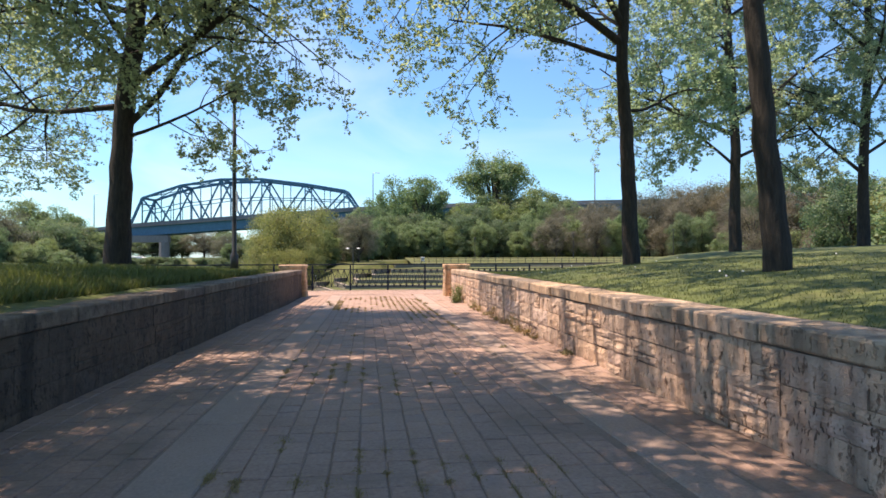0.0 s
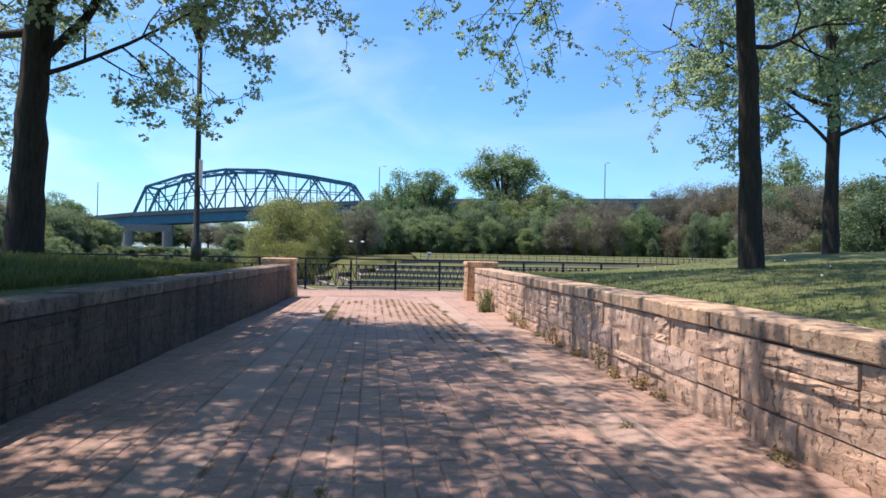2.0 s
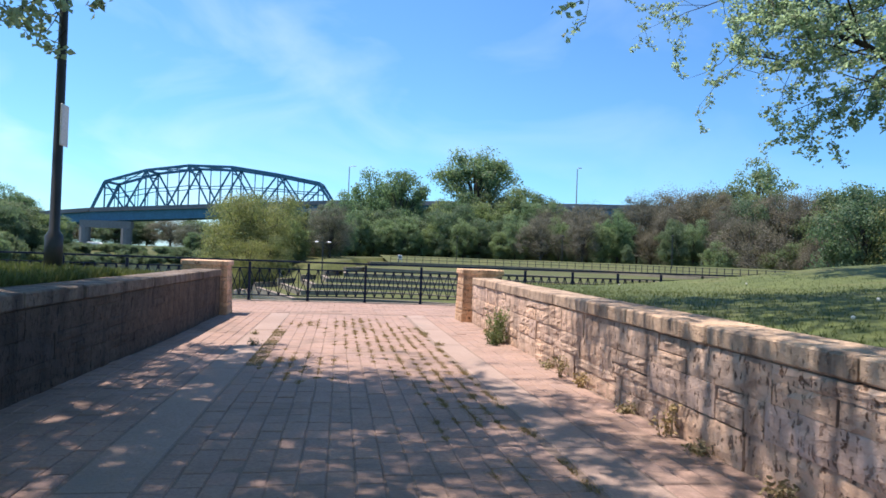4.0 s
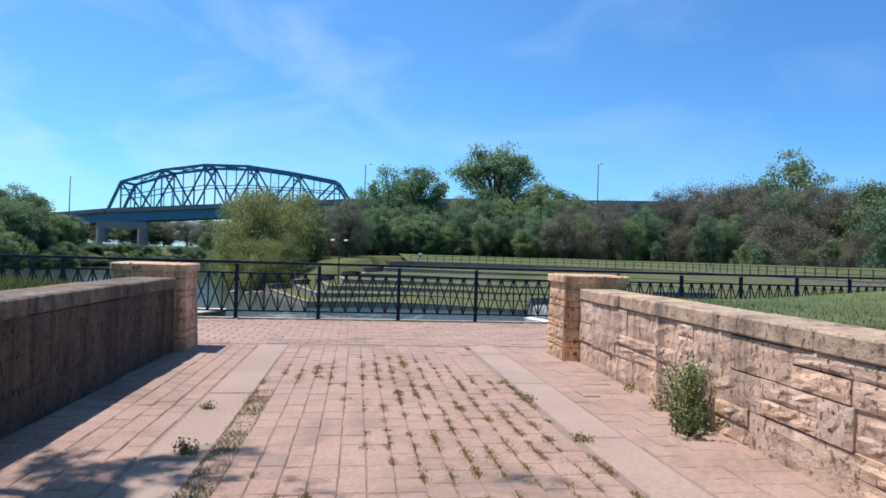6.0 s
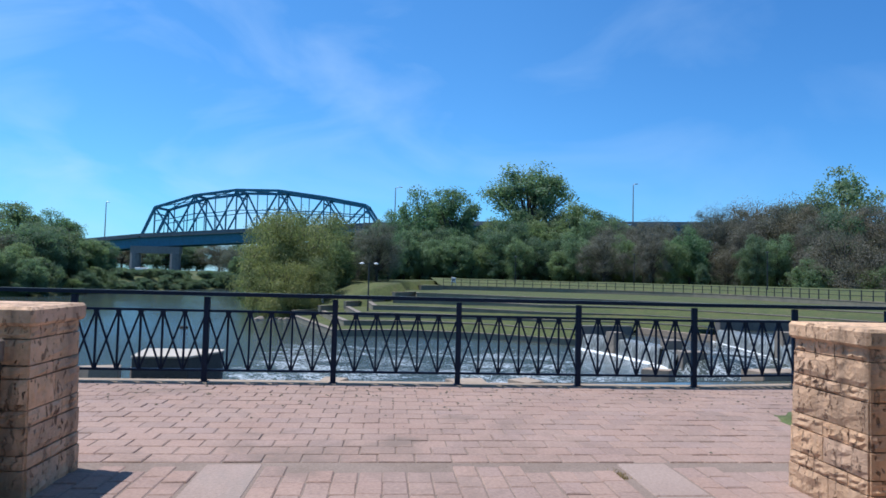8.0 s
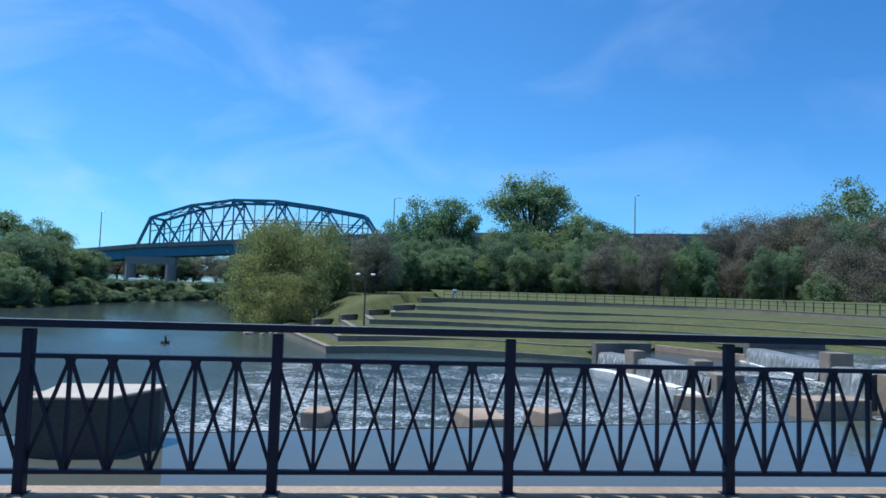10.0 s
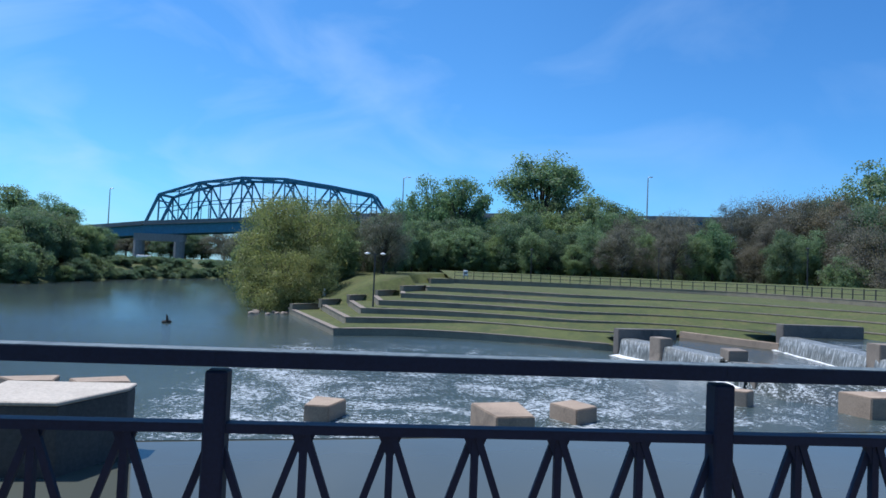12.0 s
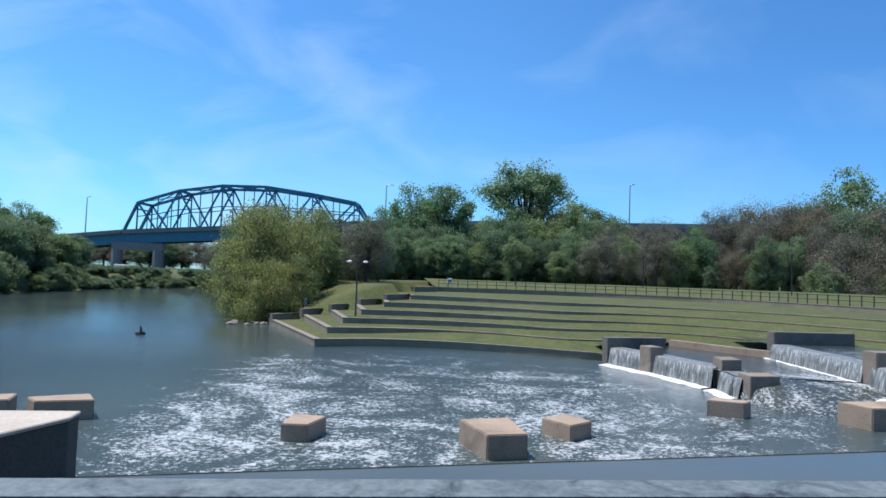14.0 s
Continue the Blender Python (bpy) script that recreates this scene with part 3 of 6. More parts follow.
# the pool runs out past the weir end as a broken slide
top_edge, low_edge = (Vector((17.5, 54.7)), Vector((23.6, 53.3))), (Vector((17.75, 50.6)), Vector((22.9, 46.6)))
verts, faces = [], []
for i in range(23):
    for j in range(13):
        u, w = j / 12, (i - 1) / 21
        p = top_edge[0].lerp(top_edge[1], max(0.0, w)).lerp(low_edge[0].lerp(low_edge[1], max(0.0, w)), u)
        z = -2.8 - 1.06 * ease(u)
        if i == 0:
            p, z = p - Vector((0.3, 0.0)), -3.9
        q = site(p.x, p.y, z)
        verts.append((q.x, q.y, q.z + (0.05 * noise.noise(q * 1.7) if 0 < j < 12 else 0)))
for i in range(22):
    faces += [(13 * i + j, 13 * i + j + 1, 13 * i + 14 + j, 13 * i + 13 + j) for j in range(12)]
tagged(vf_part("water_rapid", verts, faces, M_WATER_UP, smooth=True), "broken water sliding down beside the weir", "water", kind="structure")
bm = bmesh.new()
bm.faces.new([bm.verts.new(site(*p, -1.98)) for p in ((24.6, 62.4), (23.9, 57.2), (23.2, 53.0), (23.0, 49), (31.5, 46), (31.5, 55), (31.5, 63.5), (25.4, 68.5))])
tagged(part("water_top_pool", bm, M_WATER_UP), "still pool above the upper weir", "water", kind="structure")

weir([(15.5, 65.4), (16.8, 61.5), (17.75, 56.9)], -2.72, -3.8, "low concrete river weir with water spilling over")
weir([(17.75, 56.2), (17.4, 53.8)], -2.8, -3.8, "short concrete weir return with water spilling over")
weir([(24.5, 62.3), (23.8, 57.3), (23.1, 53.2)], -1.95, -2.85, "upper concrete river weir with water spilling over")
weir([(23.0, 52.6), (22.6, 49.2)], -1.95, -3.2, "upper concrete river weir with water spilling over")


def river_block(corners, top, base, label, name="concrete_block", mat=None):
    """Cast block with chamfered edges: corners anticlockwise in plan."""
    bm = bmesh.new()
    low = [bm.verts.new(site(x, y, base - 0.6)) for x, y in corners]
    high = [bm.verts.new(site(x, y, top)) for x, y in corners]
    n = len(corners)
    bm.faces.new(high)
    bm.faces.new(list(reversed(low)))
    for i in range(n):
        bm.faces.new((low[i], low[(i + 1) % n], high[(i + 1) % n], high[i]))
    bmesh.ops.recalc_face_normals(bm, faces=bm.faces)
    bmesh.ops.bevel(bm, geom=list(bm.edges), offset=0.03, segments=2, affect="EDGES")
    return tagged(part(name, bm, mat or M_CONC), label, "concrete block" if name == "concrete_block" else "wing wall", "blocks in the river")


river_block([(-2.47, 45.67), (-1.65, 45.57), (-1.16, 46.78), (-2.27, 47.15)], -3.26, -3.8, "small buff concrete block standing in river foam")
river_block([(3.03, 45.75), (3.58, 43.76), (4.82, 43.94), (4.71, 46.09)], -3.07, -3.8, "large buff concrete block standing in river foam")
river_block([(6.04, 47.03), (6.72, 45.91), (7.68, 46.61), (7.09, 47.72)], -3.27, -3.8, "buff concrete block standing in river foam")
river_block([(13.74, 50.27), (15.0, 49.68), (15.59, 50.19), (14.39, 50.93)], -3.17, -3.8, "buff concrete block below the lower weir")
river_block([(18.57, 49.2), (19.0, 47.9), (21.8, 48.2), (21.5, 49.6)], -2.95, -3.8, "long buff concrete block in fast water")
river_block([(17.38, 53.1), (18.92, 53.25), (19.0, 54.4), (17.5, 54.35)], -2.6, -3.8, "concrete block beside the weir end", mat=M_CONC_MID)
# piers and wing walls: shade on their faces is put into the concrete tone
river_block([(17.82, 56.28), (19.0, 56.48), (19.2, 57.8), (18.08, 57.67)], -2.26, -3.8, "square concrete pier ending the weir", mat=M_CONC_MID)
river_block([(16.2, 62.6), (16.45, 61.6), (17.3, 61.7), (17.1, 62.9)], -2.25, -3.8, "square concrete pier in the middle of the weir", mat=M_CONC_MID)
river_block([(23.0, 53.3), (22.9, 52.3), (24.1, 52.2), (24.2, 53.2)], -1.3, -3.0, "square concrete pier of the upper weir", mat=M_CONC_MID)
river_block([(15.2, 66.2), (15.3, 65.5), (19.7, 66.4), (19.6, 67.0)], -2.1, -3.8, "dark concrete wing wall beside the weir", "wing_wall", M_CONC_SHADE)
river_block([(24.6, 63.0), (24.7, 62.4), (30.3, 62.7), (30.3, 63.3)], -1.2, -3.0, "dark concrete wing wall beside the upper weir", "wing_wall", M_CONC_SHADE)

river_block([(20.9, 68.6), (22.9, 64.4), (24.3, 62.2), (24.7, 62.4), (23.3, 64.6), (21.3, 68.8)], -2.38, -3.8, "low buff concrete wall beside the upper pool", "wing_wall")

river_block([(22.75, 49.1), (23.0, 48.3), (33, 44.2), (33, 46.0)], -1.9, -3.8, "long buff concrete wall holding the upper pool", "wing_wall")

# grass bank between the lowest terraces and the pool wall
bm = bmesh.new()
edge = [bm.verts.new(site(*p)) for p in ((15.4, 66.4, -3.34), (19.6, 67.05, -2.9), (20.9, 68.75, -2.55), (22.95, 64.55, -2.5), (24.5, 62.5, -2.45), (25.4, 62.6, -2.5), (24.0, 67.6, -2.62), (21.9, 71.1, -2.66), (18.5, 70.5, -2.7), (14.3, 70.7, -2.92))]
hub = bm.verts.new(site(20.4, 69.6, -2.62))
for p, q in zip(edge, edge[1:] + edge[:1]):
    bm.faces.new((p, q, hub))
tagged(part("ground_pool_bank", bm, M_GRASS_FAR), "grass bank beside the upper pool", "grass bank", kind="structure")

# lawn rising behind the top terrace wall
lawn_line = resample(smooth_line(TERR[6], 2, 6)[1:], 40)
verts, faces = [], []
for i, p in enumerate(lawn_line):
    d = (lawn_line[min(i + 1, 40)] - lawn_line[max(i - 1, 0)]).normalized()
    for w in range(7):
        q = p + Vector((-d.y, d.x)) * (1.0 + 2.6 * w)
        verts.append(site(q.x, q.y, 0.08 + 1.15 * ease(w / 6) + 0.1 * noise.noise(Vector((q.x * 0.2, q.y * 0.2, 0)))))
for i in range(40):
    faces += [(7 * i + w, 7 * i + 7 + w, 7 * i + 8 + w, 7 * i + 1 + w) for w in range(6)]
tagged(vf_part("ground_top_lawn", verts, faces, M_GRASS_FAR, smooth=True), "green lawn rising behind the terraces", "lawn", kind="structure")

# quiet channel below the overlook, held by a sill
CHANNEL_Z = -1.5
bm = bmesh.new()
bm.faces.new([bm.verts.new((x, y, CHANNEL_Z)) for x, y in ((-30, 26.6), (30, 26.6), (30, 39.0), (6.0, 36.0), (-4.5, 34.7), (-30, 32.0))])
tagged(part("water_channel", bm, M_CALM), "smooth dark water below the overlook", "water", kind="structure")
sill = []
for x, y in ((-30, 32.0), (-4.5, 34.7), (6.0, 36.0), (30, 39.0)):
    sill.append(Vector((x, y)))
v, f = [], []
for p in sill:
    v += [(p.x, p.y, -5.0), (p.x, p.y - 0.01, CHANNEL_Z + 0.012), (p.x, p.y + 0.07, CHANNEL_Z - 0.01), (p.x, p.y + 0.12, -5.0)]
for i in range(len(sill) - 1):
    f += [(4 * i + k, 4 * i + 4 + k, 4 * i + 4 + (k + 1) % 4, 4 * i + (k + 1) % 4) for k in range(4)]
tagged(new("channel_sill", mesh_of("channel_sill", v, f, M_CONC_DK)), "wet concrete sill of the quiet channel", "river wall", kind="structure")

# abutment standing in the channel: near-black body under a pale flat top slab
ab = thing("river_abutment", (-4.3, 33.6, CHANNEL_Z), "dark concrete abutment with a pale flat top", "abutment")
foot = [(-5.1, 33.0), (-3.93, 33.06), (-3.48, 34.1), (-3.51, 34.45), (-5.3, 34.4)]
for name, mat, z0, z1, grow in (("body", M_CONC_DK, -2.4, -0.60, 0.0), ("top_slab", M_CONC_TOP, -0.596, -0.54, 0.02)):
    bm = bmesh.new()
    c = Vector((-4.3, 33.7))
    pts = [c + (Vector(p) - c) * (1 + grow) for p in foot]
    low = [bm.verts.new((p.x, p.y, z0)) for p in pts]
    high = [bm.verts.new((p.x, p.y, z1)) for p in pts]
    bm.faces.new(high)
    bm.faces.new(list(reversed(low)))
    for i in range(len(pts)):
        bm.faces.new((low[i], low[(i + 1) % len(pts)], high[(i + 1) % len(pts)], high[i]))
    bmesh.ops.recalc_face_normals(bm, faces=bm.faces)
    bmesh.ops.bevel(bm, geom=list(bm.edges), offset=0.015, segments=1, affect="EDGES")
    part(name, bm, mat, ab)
river_block([(-11.3, 48.6), (-10.7, 47.9), (-9.0, 48.3), (-9.6, 49.4)], -3.15, -3.8, "low buff concrete block behind the abutment")
river_block([(-13.8, 48.6), (-12.8, 47.9), (-11.6, 48.1), (-11.9, 49.2)], -3.15, -3.8, "low buff concrete block behind the abutment")

# ---------------------------------------------------------------- bridge far behind the trees


def polar(bearing, dist, rise):
    """A place by its bearing from the overlook (degrees, to the right), distance and elevation angle."""
    a = radians(bearing)
    return Vector((OVERLOOK.x + dist * math.sin(a), OVERLOOK.y + dist * math.cos(a), OVERLOOK.z + dist * math.tan(radians(rise))))


def truss_bridge():
    left, right = polar(-20.93, 330, 2.77), polar(-0.97, 290, 4.65)
    ob = thing("truss_bridge", (left.x, left.y, 0), "blue steel through-truss road bridge on concrete piers", "bridge")
    run = right - left
    across = Vector((-run.y, run.x, 0)).normalized() * 13.0
    # upper chord: share of the span and height over the deck
    chord = [(0.055, 13.6), (0.225, 18.4), (0.405, 20.0), (0.585, 18.6), (0.775, 14.4), (0.945, 9.8)]
    tops = {}

    def bar(name, a, b, w, h):
        slim = 0.78 if name == "web_member" else 1.0
        vf_part(name, *bar_vf(a, b, w * slim, h * slim), M_STEEL, ob)

    for side, off in (("near", Vector((0, 0, 0))), ("far", across)):
        low = lambda u: left + run * u + off
        high = lambda u, h: left + run * u + off + Vector((0, 0, h))
        pts = [high(u, h) for u, h in chord]
        tops[side] = pts
        bar("end_post", low(0), pts[0], 1.1, 1.1)
        bar("end_post", low(1), pts[-1], 1.1, 1.1)
        for a, b in zip(pts, pts[1:]):
            bar("upper_chord", a, b, 1.05, 1.15)
        bar("lower_chord", low(0), low(1), 1.2, 1.6)
        for i, (u, h) in enumerate(chord):
            bar("web_member", low(u), high(u, h), 0.7, 0.9)
            for j in (i - 1, i + 1):
                if 0 <= j < len(chord):
                    mid = (u + chord[j][0]) / 2
                    bar("web_member", high(u, h), low(mid), 0.8, 0.9)
            if i + 1 < len(chord):
                u2, h2 = chord[i + 1]
                m, hm = (u + u2) / 2, (h + h2) / 2
                bar("web_member", low(m), high(m, hm), 0.5, 0.6)
                bar("web_member", high(u, h * 0.52), high(m, hm * 0.5), 0.4, 0.5)
                bar("web_member", high(m, hm * 0.5), high(u2, h2 * 0.52), 0.4, 0.5)
                q = (u + m) / 2
                bar("web_member", low(q), high(q, (0.75 * h + 0.25 * h2) * 0.56), 0.4, 0.5)
                q = (u2 + m) / 2
                bar("web_member", low(q), high(q, (0.75 * h2 + 0.25 * h) * 0.56), 0.4, 0.5)
    for i, (a, b) in enumerate(zip(tops["near"], tops["far"])):
        bar("sway_brace", a, b, 0.9, 1.1)
        bar("sway_brace", a - Vector((0, 0, 3)), b - Vector((0, 0, 3)), 0.5, 0.6)
        if i + 1 < len(tops["near"]):
            bar("sway_brace", a, tops["far"][i + 1], 0.4, 0.4)
            bar("sway_brace", b, tops["near"][i + 1], 0.4, 0.4)
    # deck and girders, in runs between the piers
    stops = [polar(-42, 430, 0.55), polar(-29.06, 372, 1.5), left, right, polar(10, 272, 5.05), polar(22.34, 264, 5.1), polar(45, 300, 4.6), polar(62, 380, 3.6)]
    for a, b in zip(stops, stops[1:]):
        v, f = [], []
        c = across * 0.5
        bar_vf(a + c + Vector((0, 0, -0.3)), b + c + Vector((0, 0, -0.3)), 15.5, 0.9, verts=v, faces=f)
        vf_part("deck", v, f, M_DECK, ob, "grey concrete deck")
        for w in (0.04, 0.96):
            v, f = [], []
            bar_vf(a + across * w + Vector((0, 0, -3.0)), b + across * w + Vector((0, 0, -3.0)), 0.8, 4.6, verts=v, faces=f)
            vf_part("girder", v, f, M_STEEL, ob)
            v, f = [], []
            bar_vf(a + across * (w * 1.16 - 0.08) + Vector((0, 0, 0.75)), b + across * (w * 1.16 - 0.08) + Vector((0, 0, 0.75)), 0.35, 1.0, verts=v, faces=f)
            vf_part("parapet", v, f, M_DECK, ob)
    # piers: a cap on two columns
    for bearing, dist, top in ((-19.9, 322, -6.0), (-1.2, 290, -6), (22.5, 264, -6), (33.5, 278, -6), (-33, 385, -5)):
        best = min(zip(stops, stops[1:]), key=lambda s: ((s[0] + s[1]) / 2 - polar(bearing, dist, 2)).length)
        p = polar(bearing, dist, 0)
        u = max(0.0, min(1.0, (p - best[0]).xy.dot((best[1] - best[0]).xy) / (best[1] - best[0]).xy.length_squared))
        z = (best[0] + (best[1] - best[0]) * u).z - 5.4
        side = across.normalized()
        along = Vector((side.y, -side.x, 0))
        v, f = [], []
        bar_vf(p - along * 11 + Vector((0, 0, z - 1.2)) - Vector((0, 0, p.z)), p + along * 13 + Vector((0, 0, z - 1.2 - p.z)), 3.0, 3.4, verts=v, faces=f)
        vf_part("pier_cap", v, f, M_DECK, ob)
        for o in (-9.0, 10.5):
            q = p + along * o
            v, f = lathe_vf(q.x, q.y, [(2.6, -4.0), (2.5, z - 2.9)], 10)
            vf_part("pier_column", v, f, M_DECK, ob)
    return ob


truss_bridge()


def road_lamp(bearing, dist, low, high, arm):
    a, b = polar(bearing, dist, low), polar(bearing, dist, high)
    ob = thing("bridge_lamp", a - Vector((0, 0, 3)), "tall grey road lamp on the bridge", "street lamp", "lamps on the bridge")
    v, f = lathe_vf(a.x, a.y, [(0.34, a.z - 3), (0.2, b.z - 0.4), (0.12, b.z)], 8)
    vf_part("pole", v, f, M_GREY, ob)
    v, f = [], []
    tube_vf([b - Vector((0, 0, 0.3)), b + Vector((arm * 0.5, 0, 0.35)), b + Vector((arm, 0, 0.35))], [0.14, 0.11, 0.1], 6, v, f)
    vf_part("arm", v, f, M_GREY, ob)
    part("lamp_head", box_bm(b.x + arm - 0.7, b.x + arm + 0.7, b.y - 0.35, b.y + 0.35, b.z + 0.15, b.z + 0.45, 0.08), M_GREY, ob)


road_lamp(22.31, 264, 5.0, 8.65, 1.2)
road_lamp(0.62, 289, 4.6, 8.15, 2.6)
road_lamp(-23.6, 345, 2.2, 5.35, 0.8)
road_lamp(-38.6, 410, 1.0, 4.0, 0.8)


# ---------------------------------------------------------------- trees
class Growth:
    def __init__(self, seed):
        self.r = random.Random(seed)
        self.wood_v, self.wood_f, self.leaf_v, self.leaf_f = [], [], [], []

    def turn(self, d, amount):
        r = self.r
        return (d + Vector((r.gauss(0, amount), r.gauss(0, amount), r.gauss(0, amount)))).normalized()

    def leaf(self, p, size, aim=None):
        r = self.r
        d = Vector((r.gauss(0, 1), r.gauss(0, 1), r.gauss(0, 0.7) - 0.25)).normalized()
        if aim is not None:
            d = (d + aim).normalized()
        s = d.cross(Vector((r.gauss(0, 1), r.gauss(0, 1), r.gauss(0, 1)))).normalized()
        n = d.cross(s)
        l = size * r.uniform(0.7, 1.3)
        w = l * r.uniform(0.28, 0.42)
        k = len(self.leaf_v)
        self.leaf_v += [p, p + d * l * 0.5 + s * w + n * l * 0.08, p + d * l - n * l * 0.12, p + d * l * 0.5 - s * w + n * l * 0.08]
        self.leaf_f.append((k, k + 1, k + 2, k + 3))

    def leaf_on(self, p, size, out):
        """A leaf that lies roughly across the way out."""
        r = self.r
        n = (out + Vector((r.gauss(0, 0.5), r.gauss(0, 0.5), r.gauss(0, 0.5)))).normalized()
        d = n.cross(Vector((r.gauss(0, 1), r.gauss(0, 1), r.gauss(0, 1)))).normalized()
        s, w = n.cross(d), size * r.uniform(0.3, 0.45)
        k = len(self.leaf_v)
        self.leaf_v += [p - d * size * 0.5, p + s * w + n * size * 0.06, p + d * size * 0.5, p - s * w + n * size * 0.06]
        self.leaf_f.append((k, k + 1, k + 2, k + 3))

    def branch(self, p, d, length, radius, depth, spec):
        r = self.r
        n = 6 if depth == 0 else 4 if depth == 1 else 3
        pts, rad = [p.copy()], [radius]
        for i in range(n):
            d = self.turn(d, spec["wander"] * (0.6 + 0.4 * depth))
            d = (d + Vector((0, 0, spec["lift"][depth]))).normalized()
            p = p + d * (length / n)
            pts.append(p.copy())
            rad.append(radius * (1 - 0.72 * (i + 1) / n))
        sides = (8, 6, 4, 3)[depth]
        tube_vf(pts, rad, sides, self.wood_v, self.wood_f)
        if depth == spec["depth"]:
            # leaves in small whorls along the twig, the last one at its tip
            for w in range(spec["whorls"]):
                u = n * (1.0 if w == 0 else r.uniform(0.15, 0.95))
                i = min(int(u), n - 1)
                q = pts[i].lerp(pts[i + 1], u - i)
                spread = spec["spread"]
                for _ in range(spec["leaves"]):
                    self.leaf(q + Vector((r.gauss(0, spread), r.gauss(0, spread), r.gauss(0, spread * 0.6))), spec["leaf"])
            return
        for c in range(spec["kids"][depth]):
            u = (0.25 + 0.75 * (c + r.random()) / spec["kids"][depth]) * n
            i = min(int(u), n - 1)
            q = pts[i].lerp(pts[i + 1], u - i)
            axis = (pts[i + 1] - pts[i]).normalized()
            side = axis.cross(self.turn(Vector((0, 0, 1)), 1.0))
            if side.length < 0.05:
                side = Vector((1, 0, 0))
            side.normalize()
            side = Matrix.Rotation(r.uniform(0, 2 * math.pi), 3, axis) @ side
            kid = (axis * 0.55 + side * spec["open"]).normalized()
            self.branch(q, kid, length * spec["ratio"][depth] * r.uniform(0.7, 1.2), max(0.006, rad[i] * 0.55), depth + 1, spec)


def near_tree(name, base, girth, trunk, limbs, spec, seed, label, leaf_mat_=None):
    """trunk: points over the base. limbs: (height share, direction, length, girth)."""
    g = Growth(seed)
    pts = [Vector(p) for p in trunk]
    rad = [girth * 1.25, girth * 1.02] + [girth * (1 - 0.5 * i / len(pts)) for i in range(1, len(pts) - 1)]
    dense, dr = [], []
    for i in range(len(pts) - 1):
        for s in range(4):
            u = s / 4
            dense.append(pts[i].lerp(pts[i + 1], u) + Vector((g.r.gauss(0, 0.012), g.r.gauss(0, 0.012), 0)))
            dr.append((rad[i] + (rad[i + 1] - rad[i]) * u) * g.r.uniform(0.97, 1.04))
    dense.append(pts[-1])
    dr.append(rad[-1] * 0.8)
    dense[0] = dense[0] - Vector((0, 0, 0.25))
    tube_vf(dense, dr, 12, g.wood_v, g.wood_f)
    top = len(pts) - 1
    for share, way, length, thick in limbs:
        u = share * top
        i = min(int(u), top - 1)
        g.branch(pts[i].lerp(pts[i + 1], u - i), Vector(way).normalized(), length, thick * 0.78, 0, spec)
    ob = thing(name, base, label, "tree", "park trees")
    for nm, v, f, mat in (("trunk", g.wood_v, g.wood_f, M_BARK), ("crown", g.leaf_v, g.leaf_f, leaf_mat_ or M_LEAF)):
        o = new(nm, mesh_of(nm, v, f, mat, nm == "trunk"))
        o.parent = ob
    return ob


SPEC = dict(wander=0.17, lift=(0.035, 0.0, -0.06, -0.12), depth=3, kids=(9, 6, 4), ratio=(0.46, 0.52, 0.48), open=0.95, leaves=7, whorls=3, spread=0.055, leaf=0.084)
SHADE = dict(SPEC, ratio=(0.46, 0.52, 0.56), leaves=15, whorls=2, leaf=0.092, spread=0.12)
FULL = dict(SPEC, whorls=5, leaf=0.085)

near_tree("park_tree", (-5.4, 16.0, 1.15), 0.25, [(0, 0, 0), (0.02, 0, 1.5), (0.1, 0, 3.2), (0.35, -0.05, 5.2), (0.5, 0.1, 7.2), (0.4, 0.2, 9.5)],
          [(0.38, (0.95, -0.2, 0.1), 3.4, 0.06), (0.40, (0.75, -0.1, 0.75), 7.2, 0.11), (0.64, (0.45, -1.0, 0.5), 6.0, 0.10), (0.5, (0.25, -0.7, 0.12), 4.0, 0.07), (0.74, (1.0, -0.5, 0.6), 3.6, 0.10), (0.58, (0.15, -1.0, 0.4), 5.6, 0.09), (0.46, (-1, 0.1, 0.2), 5.2, 0.10), (0.5, (0.9, -0.75, 0.55), 5.6, 0.12), (0.55, (-0.5, -0.9, 0.35), 5.0, 0.10), (0.6, (1.0, -0.1, 0.7), 4.8, 0.11), (0.62, (0.3, 0.6, 0.5), 3.2, 0.08),
           (0.68, (-0.9, 0.4, 0.5), 5.0, 0.10), (0.72, (0.7, -0.9, 0.55), 4.2, 0.10), (0.8, (1.0, -0.35, 0.5), 3.6, 0.09), (0.86, (-0.3, -0.9, 0.7), 4.6, 0.08), (1.0, (0.1, 0.1, 1), 3.0, 0.09), (0.95, (-0.8, 0.2, 0.8), 3.8, 0.08)],
          SPEC, 11, "leafing park tree with a straight dark trunk on grass")
